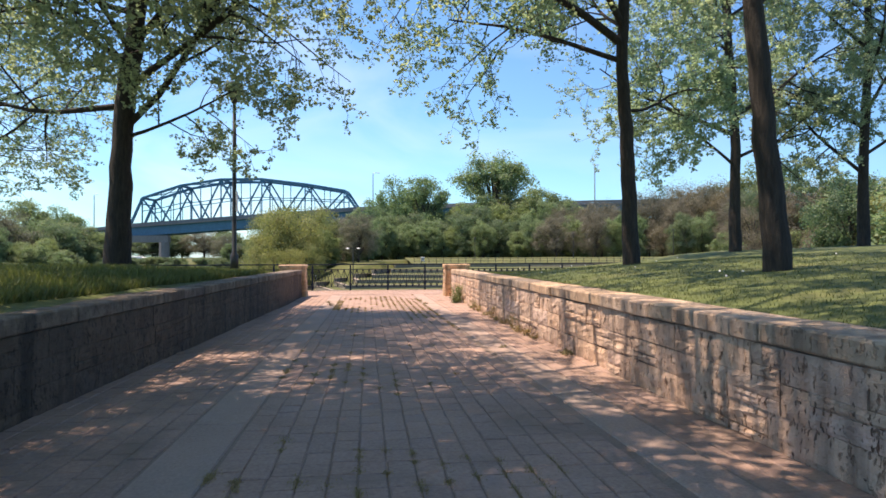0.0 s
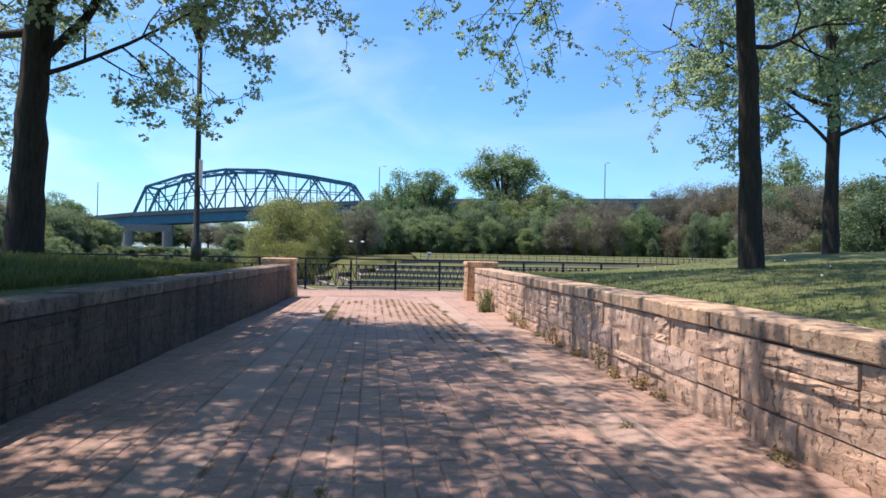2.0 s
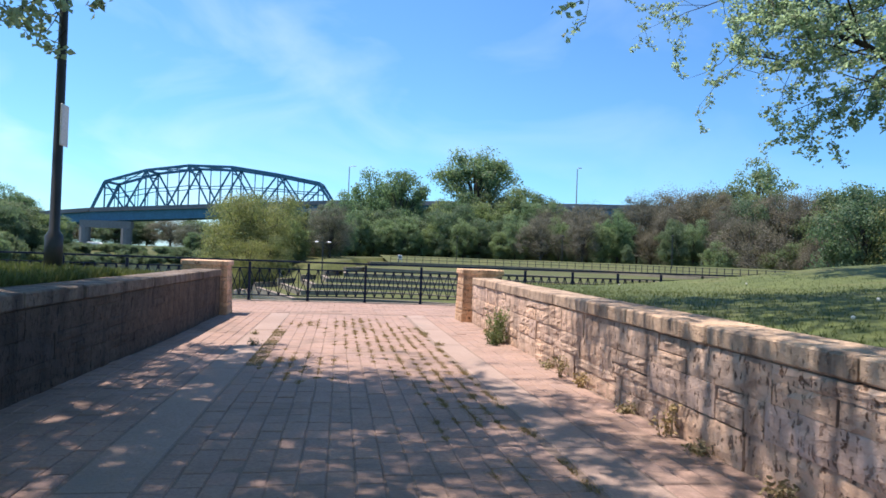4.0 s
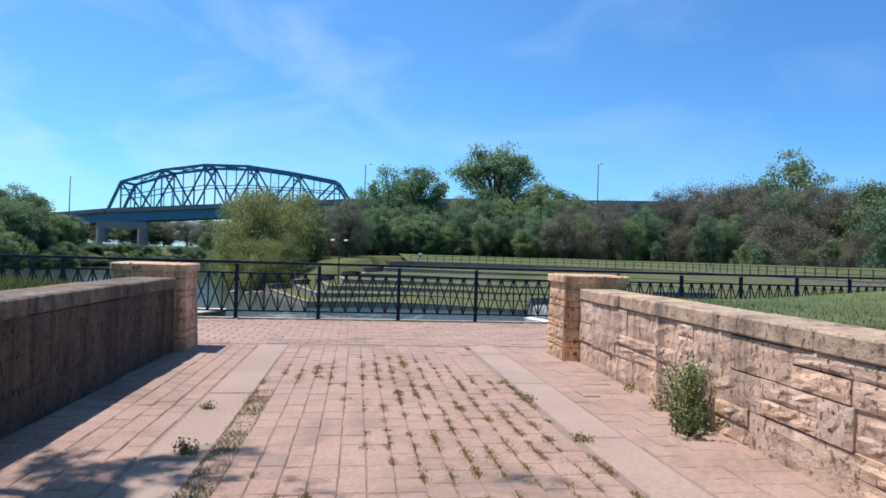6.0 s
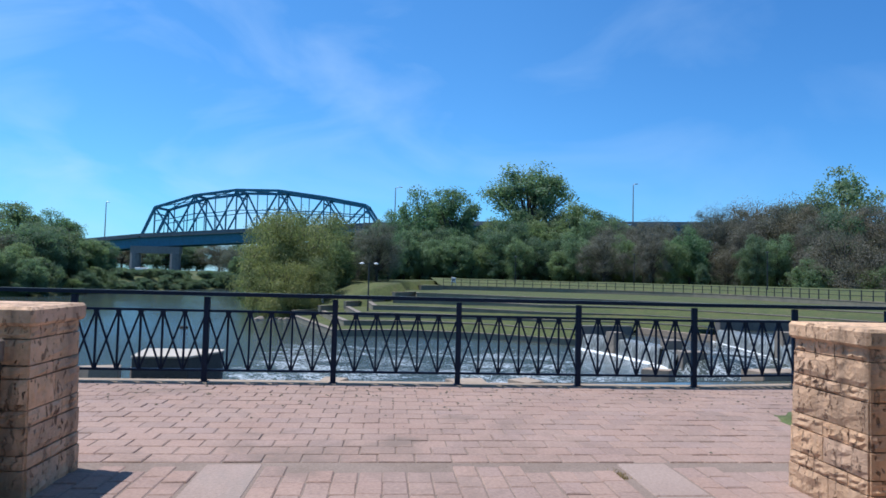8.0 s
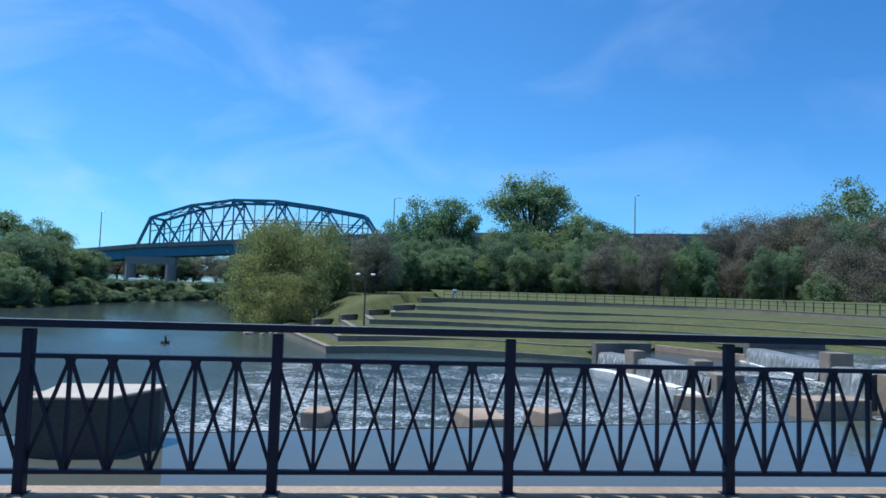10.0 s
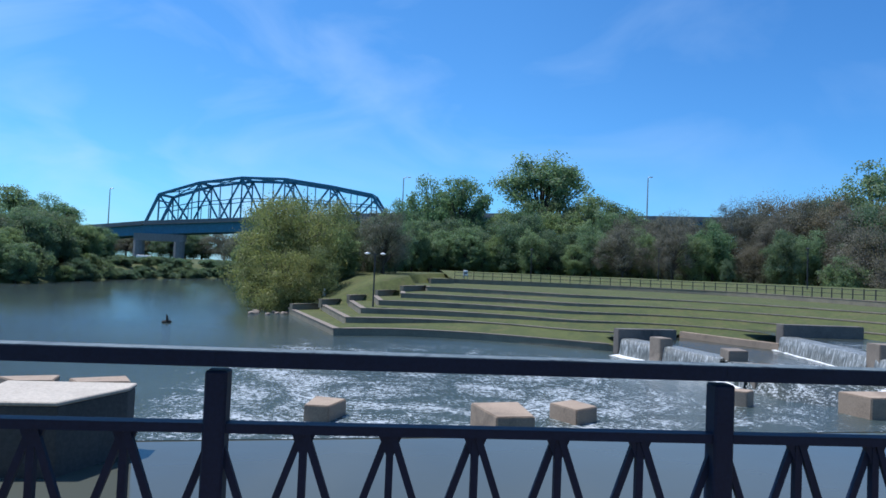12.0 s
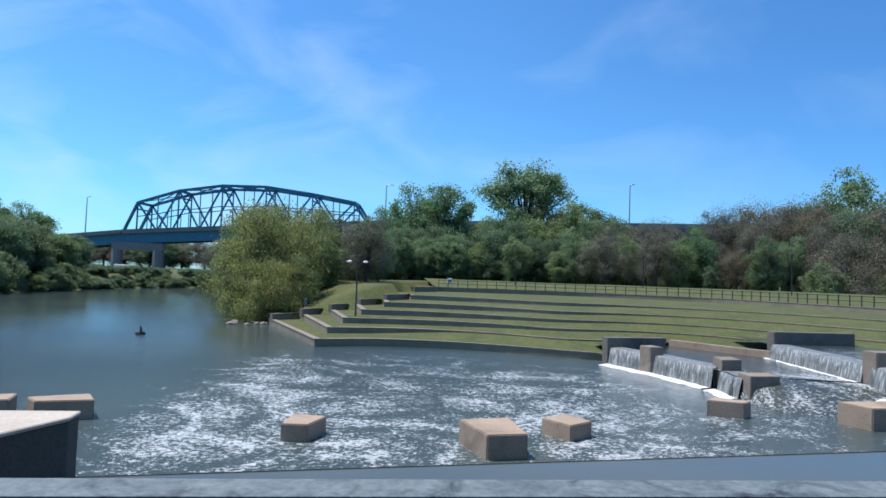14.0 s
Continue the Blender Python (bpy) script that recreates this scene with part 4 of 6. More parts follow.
near_tree("park_tree", (6.15, 13.6, 1.16), 0.155, [(0, 0, 0), (-0.02, 0, 1.5), (-0.08, 0, 3.0), (-0.15, 0.05, 4.3), (-0.05, 0.1, 6.2), (0.1, 0, 8.4)],
          [(0.46, (0.9, 0.2, 0.25), 2.8, 0.05), (0.62, (-0.9, 0.4, 0.4), 4.4, 0.08), (0.66, (-1.0, 0.0, 0.6), 6.2, 0.12), (0.7, (-0.9, -0.3, 0.9), 5.6, 0.10), (0.76, (0.9, 0.1, 0.9), 4.6, 0.10), (0.7, (0.1, 0.9, 0.5), 3.8, 0.07),
           (0.8, (-0.7, 0.6, 0.6), 4.6, 0.07), (0.86, (-1.0, 0.1, 0.7), 3.6, 0.08), (0.9, (0.4, -0.8, 0.7), 3.8, 0.07), (1.0, (-0.2, 0, 1), 3.0, 0.08)],
          SPEC, 23, "slender leafing park tree forking over the walk")
near_tree("park_tree", (5.62, 7.85, 1.13), 0.145, [(0, 0, 0), (-0.1, 0, 1.4), (-0.22, 0.02, 2.7), (-0.32, 0.05, 4.2), (-0.4, 0.1, 6.2), (-0.3, 0, 8.5)],
          [(0.5, (1.0, 0.1, 0.65), 5.0, 0.12), (0.62, (0.6, 0.7, 0.7), 4.8, 0.09), (0.7, (-0.7, 0.3, 0.9), 4.4, 0.09), (0.74, (0.2, -0.9, 0.6), 5.0, 0.10), (0.8, (-0.9, -0.4, 0.6), 5.0, 0.09), (0.85, (-0.6, -0.6, 0.7), 4.4, 0.08),
           (0.9, (0.8, 0.2, 0.7), 4.2, 0.08), (1.0, (0, 0, 1), 3.0, 0.08)],
          SPEC, 37, "thick-barked leafing park tree leaning over the wall")
near_tree("park_tree", (12.9, 20.6, 1.45), 0.175, [(0, 0, 0), (0, 0, 1.8), (0.05, 0, 3.6), (-0.05, 0, 5.4), (-0.2, 0, 7.4), (-0.2, 0, 10)],
          [(0.33, (-0.9, -0.4, 0.2), 4.4, 0.07), (0.36, (0.9, 0, 0.25), 4.4, 0.08), (0.45, (-0.9, 0.3, 0.5), 5.2, 0.10), (0.52, (0.8, -0.4, 0.6), 5.0, 0.10), (0.6, (-0.5, -0.9, 0.5), 4.8, 0.08),
           (0.68, (0.3, 0.9, 0.6), 4.4, 0.08), (0.75, (-0.9, 0, 0.7), 4.8, 0.08), (0.85, (0.9, -0.2, 0.7), 4.4, 0.08), (1.0, (0.2, 0, 1), 3.6, 0.09)],
          FULL, 41, "leafing park tree with low spreading limbs on the lawn")
near_tree("park_tree", (17.7, 20.6, 1.62), 0.17, [(0, 0, 0), (0, 0, 1.8), (0.05, 0, 3.4), (0.15, 0, 5.0), (0.3, 0, 7.0), (0.3, 0, 9)],
          [(0.30, (-1, -0.2, 0.6), 4.8, 0.09), (0.38, (0.9, -0.3, 0.5), 4.6, 0.08), (0.5, (-0.7, 0.4, 0.7), 4.6, 0.09), (0.58, (0.8, 0.4, 0.7), 4.6, 0.09), (0.68, (-0.5, -0.8, 0.6), 4.4, 0.08), (0.8, (-0.8, 0.1, 0.8), 4.4, 0.08), (1.0, (0, 0, 1), 3.6, 0.09)],
          FULL, 53, "leafing park tree beyond the lawn path")
near_tree("park_tree", (-13.5, 21.5, 1.3), 0.24, [(0, 0, 0), (0, 0, 1.8), (0.1, 0, 3.6), (0.1, 0, 5.4), (0, 0, 7.4), (0, 0, 10)],
          [(0.3, (1, -0.2, 0.25), 5.4, 0.09), (0.42, (-0.9, 0, 0.4), 4.6, 0.09), (0.46, (0.9, 0.3, 0.4), 5.2, 0.10), (0.55, (0.8, -0.6, 0.5), 5.4, 0.10), (0.65, (-0.6, 0.6, 0.6), 4.4, 0.08), (0.75, (0.9, 0, 0.6), 5.0, 0.09), (0.85, (0.6, -0.6, 0.8), 4.6, 0.09), (1.0, (0.1, 0, 1), 3.6, 0.09)],
          SPEC, 61, "leafing park tree with wide low limbs on the grass")
near_tree("park_tree", (-6.3, 5.6, 1.15), 0.25, [(0, 0, 0), (0, 0, 1.6), (0.1, 0, 3.2), (0.2, 0, 5.0), (0.2, 0, 7.0), (0.2, 0, 9)],
          [(0.62, (1, 0.2, 0.3), 8.6, 0.12), (0.68, (1, -0.15, 0.35), 8.6, 0.12), (0.55, (1, -0.45, 0.35), 7.4, 0.11), (0.45, (1, 0.05, 0.5), 5.2, 0.10), (0.5, (1, 0.38, 0.4), 4.8, 0.10), (0.6, (0.9, 0.5, 0.3), 4.6, 0.10), (0.72, (0.9, 0.15, 0.6), 5.4, 0.10), (0.8, (0.9, -0.15, 0.5), 5.2, 0.10), (0.5, (0.9, -0.5, 0.5), 6.0, 0.10), (0.6, (1, 0, 0.7), 6.4, 0.10), (0.66, (-0.9, 0, 0.5), 4.6, 0.09), (0.78, (0.9, -0.4, 0.7), 6.0, 0.10), (0.85, (0.3, -0.9, 0.7), 5.0, 0.09), (1.0, (0.3, 0.1, 1), 4.0, 0.09)],
          dict(SHADE, leaves=18), 71, "leafing park tree whose limbs shade the walk")
near_tree("park_tree", (-7.3, 10.5, 1.15), 0.25, [(0, 0, 0), (0, 0, 1.6), (0.1, 0, 3.2), (0.2, 0, 5.0), (0.2, 0, 7.0), (0.2, 0, 9)],
          [(0.5, (1, 0.2, 0.5), 4.6, 0.10), (0.62, (0.8, 0.7, 0.6), 4.8, 0.10), (0.68, (1, 0.2, 0.7), 4.8, 0.10), (0.7, (-0.9, 0, 0.5), 4.4, 0.09), (0.8, (0.9, 0.4, 0.8), 4.6, 0.10), (1.0, (0.3, 0.1, 1), 4.0, 0.09)],
          dict(SHADE, leaves=12), 77, "leafing park tree whose limbs shade the walk")
near_tree("park_tree", (-4.9, -0.6, 1.1), 0.24, [(0, 0, 0), (0, 0, 1.6), (0.1, 0, 3.2), (0.2, 0, 5.0), (0.2, 0, 7.0), (0.2, 0, 9)],
          [(0.6, (1, 0.4, 0.35), 7.6, 0.11), (0.66, (0.9, 0.62, 0.45), 7.0, 0.11), (0.5, (1, 0.3, 0.6), 6.0, 0.10), (0.56, (0.7, 0.8, 0.6), 6.0, 0.10), (0.6, (1, -0.2, 0.8), 6.0, 0.10), (0.7, (0.9, 0.5, 0.8), 6.0, 0.10), (0.8, (0.8, -0.5, 0.8), 5.0, 0.10), (0.66, (-0.9, 0, 0.5), 4.4, 0.09), (1.0, (0.3, 0.1, 1), 4.0, 0.09)],
          dict(SHADE, leaves=20), 83, "leafing park tree whose limbs shade the walk")


def far_tree_kind(name, seed, leaf_mat_, height, width, crown_low, clumps, per, label, shape="round", bare=0.0, leaf=0.42):
    """A distant tree: limbs rising into a crown of many uneven leaf clumps with gaps between."""
    g = Growth(seed)
    r = g.r
    top = height
    tube_vf([Vector((0, 0, -0.5)), Vector((0.1, 0, height * 0.25)), Vector((0, 0.1, height * 0.55)), Vector((0.2, 0, height * 0.85))],
            [0.022 * height, 0.017 * height, 0.011 * height, 0.003 * height], 7, g.wood_v, g.wood_f)
    mid, span = (crown_low + top) / 2, top - crown_low
    # boughs: rounded masses of foliage spread through the crown, with dark gaps between
    boughs = []
    count = max(28, clumps // 8)
    while len(boughs) < count:
        if shape == "cone":
            u, a = r.random() ** 1.4, r.uniform(0, 2 * math.pi)
            q = Vector((math.cos(a) * (1 - u) * 0.4 * width, math.sin(a) * (1 - u) * 0.4 * width, crown_low + u * span))
            boughs.append((q, width * (0.07 + 0.13 * (1 - u))))
            continue
        p = Vector((r.uniform(-1, 1), r.uniform(-1, 1), r.uniform(-1, 1)))
        if 0.35 < p.length < 0.95:
            p *= 0.82
            q = Vector((p.x * width / 2, p.y * width / 2, mid + p.z * span / 2))
            q += Vector((noise.noise(q * 0.3 + Vector((seed, 0, 0))), noise.noise(q * 0.3 + Vector((0, seed, 0))), noise.noise(q * 0.3 + Vector((0, 0, seed))))) * width * 0.1
            boughs.append((q, min(width, span * 1.3) * r.uniform(0.085, 0.15)))
    for c, (q, size) in enumerate(boughs):
        root = Vector((0, 0, max(height * 0.15, q.z * r.uniform(0.35, 0.6))))
        bend = root.lerp(q, 0.55) + Vector((0, 0, 0.05 * height))
        tube_vf([root, bend, q], [0.008 * height, 0.005 * height, 0.002 * height], 5, g.wood_v, g.wood_f)
    for c in range(clumps):
        q, size = boughs[c % count]
        way = Vector((r.gauss(0, 1), r.gauss(0, 1), r.gauss(0.35, 0.85))).normalized()
        heart = q + way * size * r.uniform(0.55, 1.05)
        if c % 3 == 0:
            tube_vf([q, heart], [0.0022 * height, 0.0008 * height], 3, g.wood_v, g.wood_f)
        for _ in range(int(per * r.uniform(0.6, 1.3) * (1 - bare))):
            o = Vector((r.gauss(0, 1), r.gauss(0, 1), r.gauss(0, 0.7)))
            o *= size * 0.4 * min(1.0, 1.8 / max(0.1, o.length))
            g.leaf_on(heart + o, leaf * r.uniform(0.7, 1.3), (way * 0.8 + o.normalized() * 0.5))
    zs = sorted(v.z for v in g.leaf_v)
    rs = sorted(v.xy.length for v in g.leaf_v)
    kz, kr = height / zs[int(len(zs) * 0.995)], width / 2 / rs[int(len(rs) * 0.97)]
    for v in g.leaf_v + g.wood_v:
        v.x, v.y, v.z = v.x * kr, v.y * kr, v.z * kz
    ob = thing(name, (0, 0, -200), label, "tree", "trees across the river")
    for nm, v, f, mat in (("trunk", g.wood_v, g.wood_f, M_BARK_FAR), ("crown", g.leaf_v, g.leaf_f, leaf_mat_)):
        o = new(nm, mesh_of(nm, v, f, mat, nm == "trunk"))
        o.parent = ob
    return ob


KINDS = {
    "round": far_tree_kind("bank_tree", 1, M_LEAF_A, 20, 17, -1.0, 420, 52, "full green deciduous tree on the far bank"),
    "round2": far_tree_kind("bank_tree", 2, M_LEAF_A, 20, 15, 0.0, 400, 52, "full green deciduous tree on the far bank"),
    "yellow": far_tree_kind("bank_willow", 3, M_LEAF_Y, 20, 24, -3.5, 480, 72, "yellow-green willow leaning over the river edge", leaf=0.34),
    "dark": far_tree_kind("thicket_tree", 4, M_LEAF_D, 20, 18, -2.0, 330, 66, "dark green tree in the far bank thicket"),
    "brown": far_tree_kind("bank_shrub", 5, M_LEAF_B, 20, 21, -2.0, 360, 78, "brownish budding thicket on the far bank", bare=0.0, leaf=0.27),
    "umbrella": far_tree_kind("cottonwood", 6, M_LEAF_A, 20, 11.0, 10.8, 330, 42, "tall green cottonwood with a domed crown", leaf=0.28),
    "spruce": far_tree_kind("spruce", 7, M_LEAF_D, 20, 8.0, 0.0, 240, 50, "dark narrow spruce among the bank trees", "cone"),
    "sparse": far_tree_kind("bank_tree", 8, M_LEAF_A, 20, 13, 8.0, 110, 40, "open-crowned tree with dark bare limbs"),
    "low": far_tree_kind("bank_bush", 9, M_LEAF_D, 8, 11, -2.0, 200, 60, "dense green bush at the river edge", leaf=0.33),
}
HEIGHTS = {"low": 8.0}
placed = set()


def plant(kind, bearing, dist, top, width_scale=1.0, turn=0.0):
    """A far tree at a bearing and distance, with its top at an elevation angle."""
    p = polar(bearing, dist, top)
    z = far_z(p.x, p.y) - 0.2
    src = KINDS[kind]
    s = (p.z - z) / HEIGHTS.get(kind, 20.0)
    m = pose(p.x, p.y, z, 0, 0, turn) @ Matrix.Diagonal((s * width_scale, s * width_scale, s, 1))
    if kind not in placed:
        placed.add(kind)
        src.matrix_world = m
        return src
    return copy_thing(src, m @ Matrix.Diagonal((1 / src.scale.x, 1 / src.scale.y, 1 / src.scale.z, 1)))


def plant_at(kind, x, y, height, wide=1.0, turn=0.0):
    """A bush or tree at a place on the far ground, with its height in metres."""
    src, s = KINDS[kind], height / HEIGHTS.get(kind, 20.0)
    m = pose(x, y, far_z(x, y) - 0.3, 0, 0, turn) @ Matrix.Diagonal((s * wide, s * wide, s, 1))
    if kind not in placed:
        placed.add(kind)
        src.matrix_world = m
        return src
    return copy_thing(src, m @ Matrix.Diagonal((1 / src.scale.x, 1 / src.scale.y, 1 / src.scale.z, 1)))


rt = random.Random(5)
# yellow-green willows on the point beside the terraces
for bearing, dist, top, wide, turn in ((-9.9, 70, 5.3, 0.80, 140), (-8.0, 74, 5.9, 0.8, 20), (-5.9, 82, 5.6, 0.72, 260), (-11.0, 80, 4.6, 0.62, 70), (-9.6, 64, 0.9, 1.0, 200), (-7.6, 67, 1.6, 1.0, 310)):
    plant("yellow", bearing, dist, top, wide, turn)
plant("spruce", -3.4, 92, 4.9, 1.0, 0)
plant("yellow", -1.6, 108, 3.9, 0.8, 50)
plant("round", 0.2, 118, 3.8, 0.9, 90)
# big trees that stand out one by one
plant("round", 3.4, 158, 7.8, 0.72, 10)
plant("round2", 6.0, 152, 8.2, 0.85, 80)
plant("umbrella", 13.3, 168, 10.2, 1.3, 30)
plant("round2", 12.2, 160, 6.4, 0.85, 200)
plant("round", 9.8, 156, 5.6, 0.8, 200)
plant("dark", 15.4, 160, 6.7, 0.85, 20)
plant("round2", 17.8, 156, 6.9, 0.9, 120)
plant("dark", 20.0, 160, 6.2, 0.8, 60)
plant("sparse", 38.8, 180, 9.4, 0.95, 40)
plant("brown", 32.6, 150, 6.9, 0.9, 40)
plant("brown", 35.5, 146, 6.9, 0.9, 140)
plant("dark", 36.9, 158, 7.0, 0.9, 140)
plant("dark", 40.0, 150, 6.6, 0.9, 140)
plant("round", -27.4, 185, 4.3, 1.0, 40)
plant("round2", -30.2, 180, 4.8, 1.0, 90)
plant("sparse", -33.5, 165, 5.2, 1.0, 90)
# yellow-green trees beyond the end of the terraces
plant_at("round2", 66, 61.5, 17.5, 1.3, 100)
plant_at("yellow", 74, 78, 14.0, 1.0, 10)
plant_at("round", 78, 58, 19.0, 1.0, 220)
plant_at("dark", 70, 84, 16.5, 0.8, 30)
# thickets behind the terrace lawn, in three ranks
for i in range(17):
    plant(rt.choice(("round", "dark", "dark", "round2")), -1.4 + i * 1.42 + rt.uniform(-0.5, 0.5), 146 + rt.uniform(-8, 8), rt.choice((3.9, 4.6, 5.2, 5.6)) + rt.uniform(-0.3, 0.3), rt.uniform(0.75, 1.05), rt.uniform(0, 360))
for i in range(15):
    plant(rt.choice(("yellow", "round", "round2", "dark")), -1.5 + i * 1.6 + rt.uniform(-0.6, 0.6), 132 + rt.uniform(-5, 4), rt.choice((1.8, 2.6, 3.4, 4.0)) + rt.uniform(-0.3, 0.3), rt.uniform(0.8, 1.1), rt.uniform(0, 360))
for i in range(31):
    b = 20.8 + i * 1.36 + rt.uniform(-0.4, 0.4)
    low, high = (4.7, 5.5) if b < 28 else (5.6, 6.6)
    plant(rt.choice(("brown", "brown", "brown", "brown", "dark")), b, 142 + rt.uniform(-8, 10), rt.uniform(low, high), rt.uniform(0.6, 0.9), rt.uniform(0, 360))
for i in range(26):
    plant(rt.choice(("brown", "brown", "round", "yellow", "dark")), 21.0 + i * 1.65 + rt.uniform(-0.6, 0.6), 127 + rt.uniform(-5, 5), rt.choice((2.0, 2.8, 3.6, 4.4)) + rt.uniform(-0.3, 0.3), rt.uniform(0.7, 1.1), rt.uniform(0, 360))
# both river banks down to the water
for line, inside, sizes in ((LEFT_BANK[1:], 1, (5.0, 6.6)), (RIGHT_BANK[1:], -1, (3.6, 5.0))):
    for (ax, ay), (bx, by) in zip(line, line[1:]):
        d = math.hypot(bx - ax, by - ay)
        nx, ny = -(by - ay) / d * inside, (bx - ax) / d * inside
        for k in range(int(d / 4.4)):
            u = (k + rt.random()) / int(d / 4.4)
            for row, tall in ((0.8, 0.85), (6.5, 1.25), (15, 1.6)):
                o = row + rt.uniform(-1.8, 1.8)
                x, y = ax + (bx - ax) * u + nx * o, ay + (by - ay) * u + ny * o
                gap = -24.0 < math.degrees(math.atan2(x - OVERLOOK.x, y - OVERLOOK.y)) < -15.6
                if gap and row > 7 or y < 60 or abs(x) > 130 or (inside < 0 and y < 100):
                    continue
                kind = rt.choice(("low", "dark", "low", "round2")) if row < 5 or gap else rt.choice(("dark", "round", "dark", "round2", "brown"))
                high = rt.uniform(1.4, 2.4) if gap else rt.uniform(*sizes) * tall * rt.uniform(0.7, 1.25)
                plant_at(kind, x, y, high, rt.uniform(0.9, 1.3), rt.uniform(0, 360))
# low scrub before the bridge pier, added to darken a bank shaded there
for k in range(80):
    u, o = rt.random(), rt.uniform(0.3, 24)
    ax, ay = (-55.5, 160) if k % 3 else (-55, 150)
    x, y = ax + (-42 - ax) * u - 0.95 * o, ay + (205 - ay) * u + 0.31 * o
    plant_at("low", x, y, rt.uniform(1.3, 2.2), rt.uniform(1.4, 2.2), rt.uniform(0, 360))
# woods on the horizon behind the bridge
for i in range(34):
    b = -44 + i * 1.55 + rt.uniform(-0.4, 0.4)
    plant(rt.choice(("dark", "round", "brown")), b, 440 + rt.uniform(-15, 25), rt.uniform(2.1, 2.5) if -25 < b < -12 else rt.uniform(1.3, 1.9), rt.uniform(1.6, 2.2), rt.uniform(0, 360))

# ---------------------------------------------------------------- railing at the overlook
BAY, RAIL_TOP, RAIL_MID, RAIL_LOW = 1.53, 1.07, 0.86, 0.135


def fence_bay(i, start, way, last=False):
    """One bay: a post, three rails, six crossed panels with an upright at each crossing top."""
    d = Vector((math.cos(way), math.sin(way), 0))
    p = Vector(start)
    ob = thing("railing_bay", start, "black iron railing bay with crossed bars", "railing", "railing bays")
    base = ob.matrix_world.inverted()
    at = lambda s, z: p + d * s + Vector((0, 0, z))
    part("post", box_bm(p.x - 0.032, p.x + 0.032, p.y - 0.032, p.y + 0.032, -0.02, RAIL_TOP - 0.045, 0.006), M_IRON, ob)
    for nm, z, w, h in (("top_rail", RAIL_TOP - 0.022, 0.075, 0.045), ("middle_rail", RAIL_MID - 0.014, 0.045, 0.028), ("bottom_rail", RAIL_LOW, 0.042, 0.026)):
        v, f = bar_vf(at(0.0, z), at(BAY - 0.0006, z), w, h)
        vf_part(nm, v, f, M_IRON, ob)
    v, f = bar_vf(at(0.0, RAIL_TOP + 0.0015), at(BAY - 0.0006, RAIL_TOP + 0.0015), 0.066, 0.003)
    vf_part("worn_top", v, f, M_WORN, ob, "weathered rail top with sky sheen put into its grey")
    part("base_plate", box_bm(p.x - 0.05, p.x + 0.05, p.y - 0.05, p.y + 0.05, 0.0, 0.016, 0.003), M_IRON, ob)
    s = BAY / 6
    lo, hi = RAIL_LOW + 0.012, RAIL_MID - 0.028
    for k in range(1, 6):
        v, f = bar_vf(at(k * s, lo), at(k * s, hi), 0.022, 0.022)
        vf_part("upright", v, f, M_IRON, ob)
        # small gusset under the rail where the bars meet
        g = [at(k * s - 0.035, hi), at(k * s + 0.035, hi), at(k * s, hi - 0.085)]
        n = Vector((-d.y, d.x, 0)) * 0.009
        vf_part("gusset", [q + n for q in g] + [q - n for q in g], [(0, 1, 2), (5, 4, 3), (0, 3, 4, 1), (1, 4, 5, 2), (2, 5, 3, 0)], M_IRON, ob)
    n = Vector((-d.y, d.x, 0)) * 0.008
    for k in range(6):
        a, b = at(k * s + 0.008, lo) + n, at((k + 1) * s - 0.008, hi) + n
        v, f = bar_vf(a, b, 0.015, 0.021)
        vf_part("diagonal_bar", v, f, M_IRON, ob)
        a, b = at(k * s + 0.008, hi) - n, at((k + 1) * s - 0.008, lo) - n
        v, f = bar_vf(a, b, 0.015, 0.021)
        vf_part("diagonal_bar", v, f, M_IRON, ob)
    return ob


x = -0.262 - 8 * BAY
for i in range(11):
    fence_bay(i, (x + i * BAY, 26.53, 0.012), 0.0)
turn = radians(8)
for i in range(7):
    fence_bay(i, (4.328 + i * BAY * math.cos(turn), 26.53 + i * BAY * math.sin(turn), 0.012), turn)

# ---------------------------------------------------------------- park lamps, posts, signs


def park_pole(base, height):
    ob = thing("park_lamp", base, "tall dark park lamp post with a lantern head", "lamp post")
    x, y, z = base
    v, f = lathe_vf(x, y, [(0.11, z - 0.1), (0.11, z + 0.35), (0.065, z + 0.42), (0.055, z + height * 0.6), (0.045, z + height - 0.3)], 12)
    pole = vf_part("pole", v, f, M_POLE, ob, smooth=True)
    t = z + height
    v, f = lathe_vf(x, y, [(0.05, t - 0.36), (0.09, t - 0.3), (0.21, t + 0.06), (0.25, t + 0.09), (0.25, t + 0.15), (0.12, t + 0.24), (0.03, t + 0.27)], 14)
    vf_part("lantern", v, f, M_POLE, ob)
    part("pole_sign", box_bm(x + 0.055, x + 0.075, y - 0.11, y + 0.11, z + 1.55, z + 2.1, 0.006), M_WHITE, pole, "small white metal sign plate")
    return ob


park_pole((-3.2, 18.25, 1.08), 4.87)


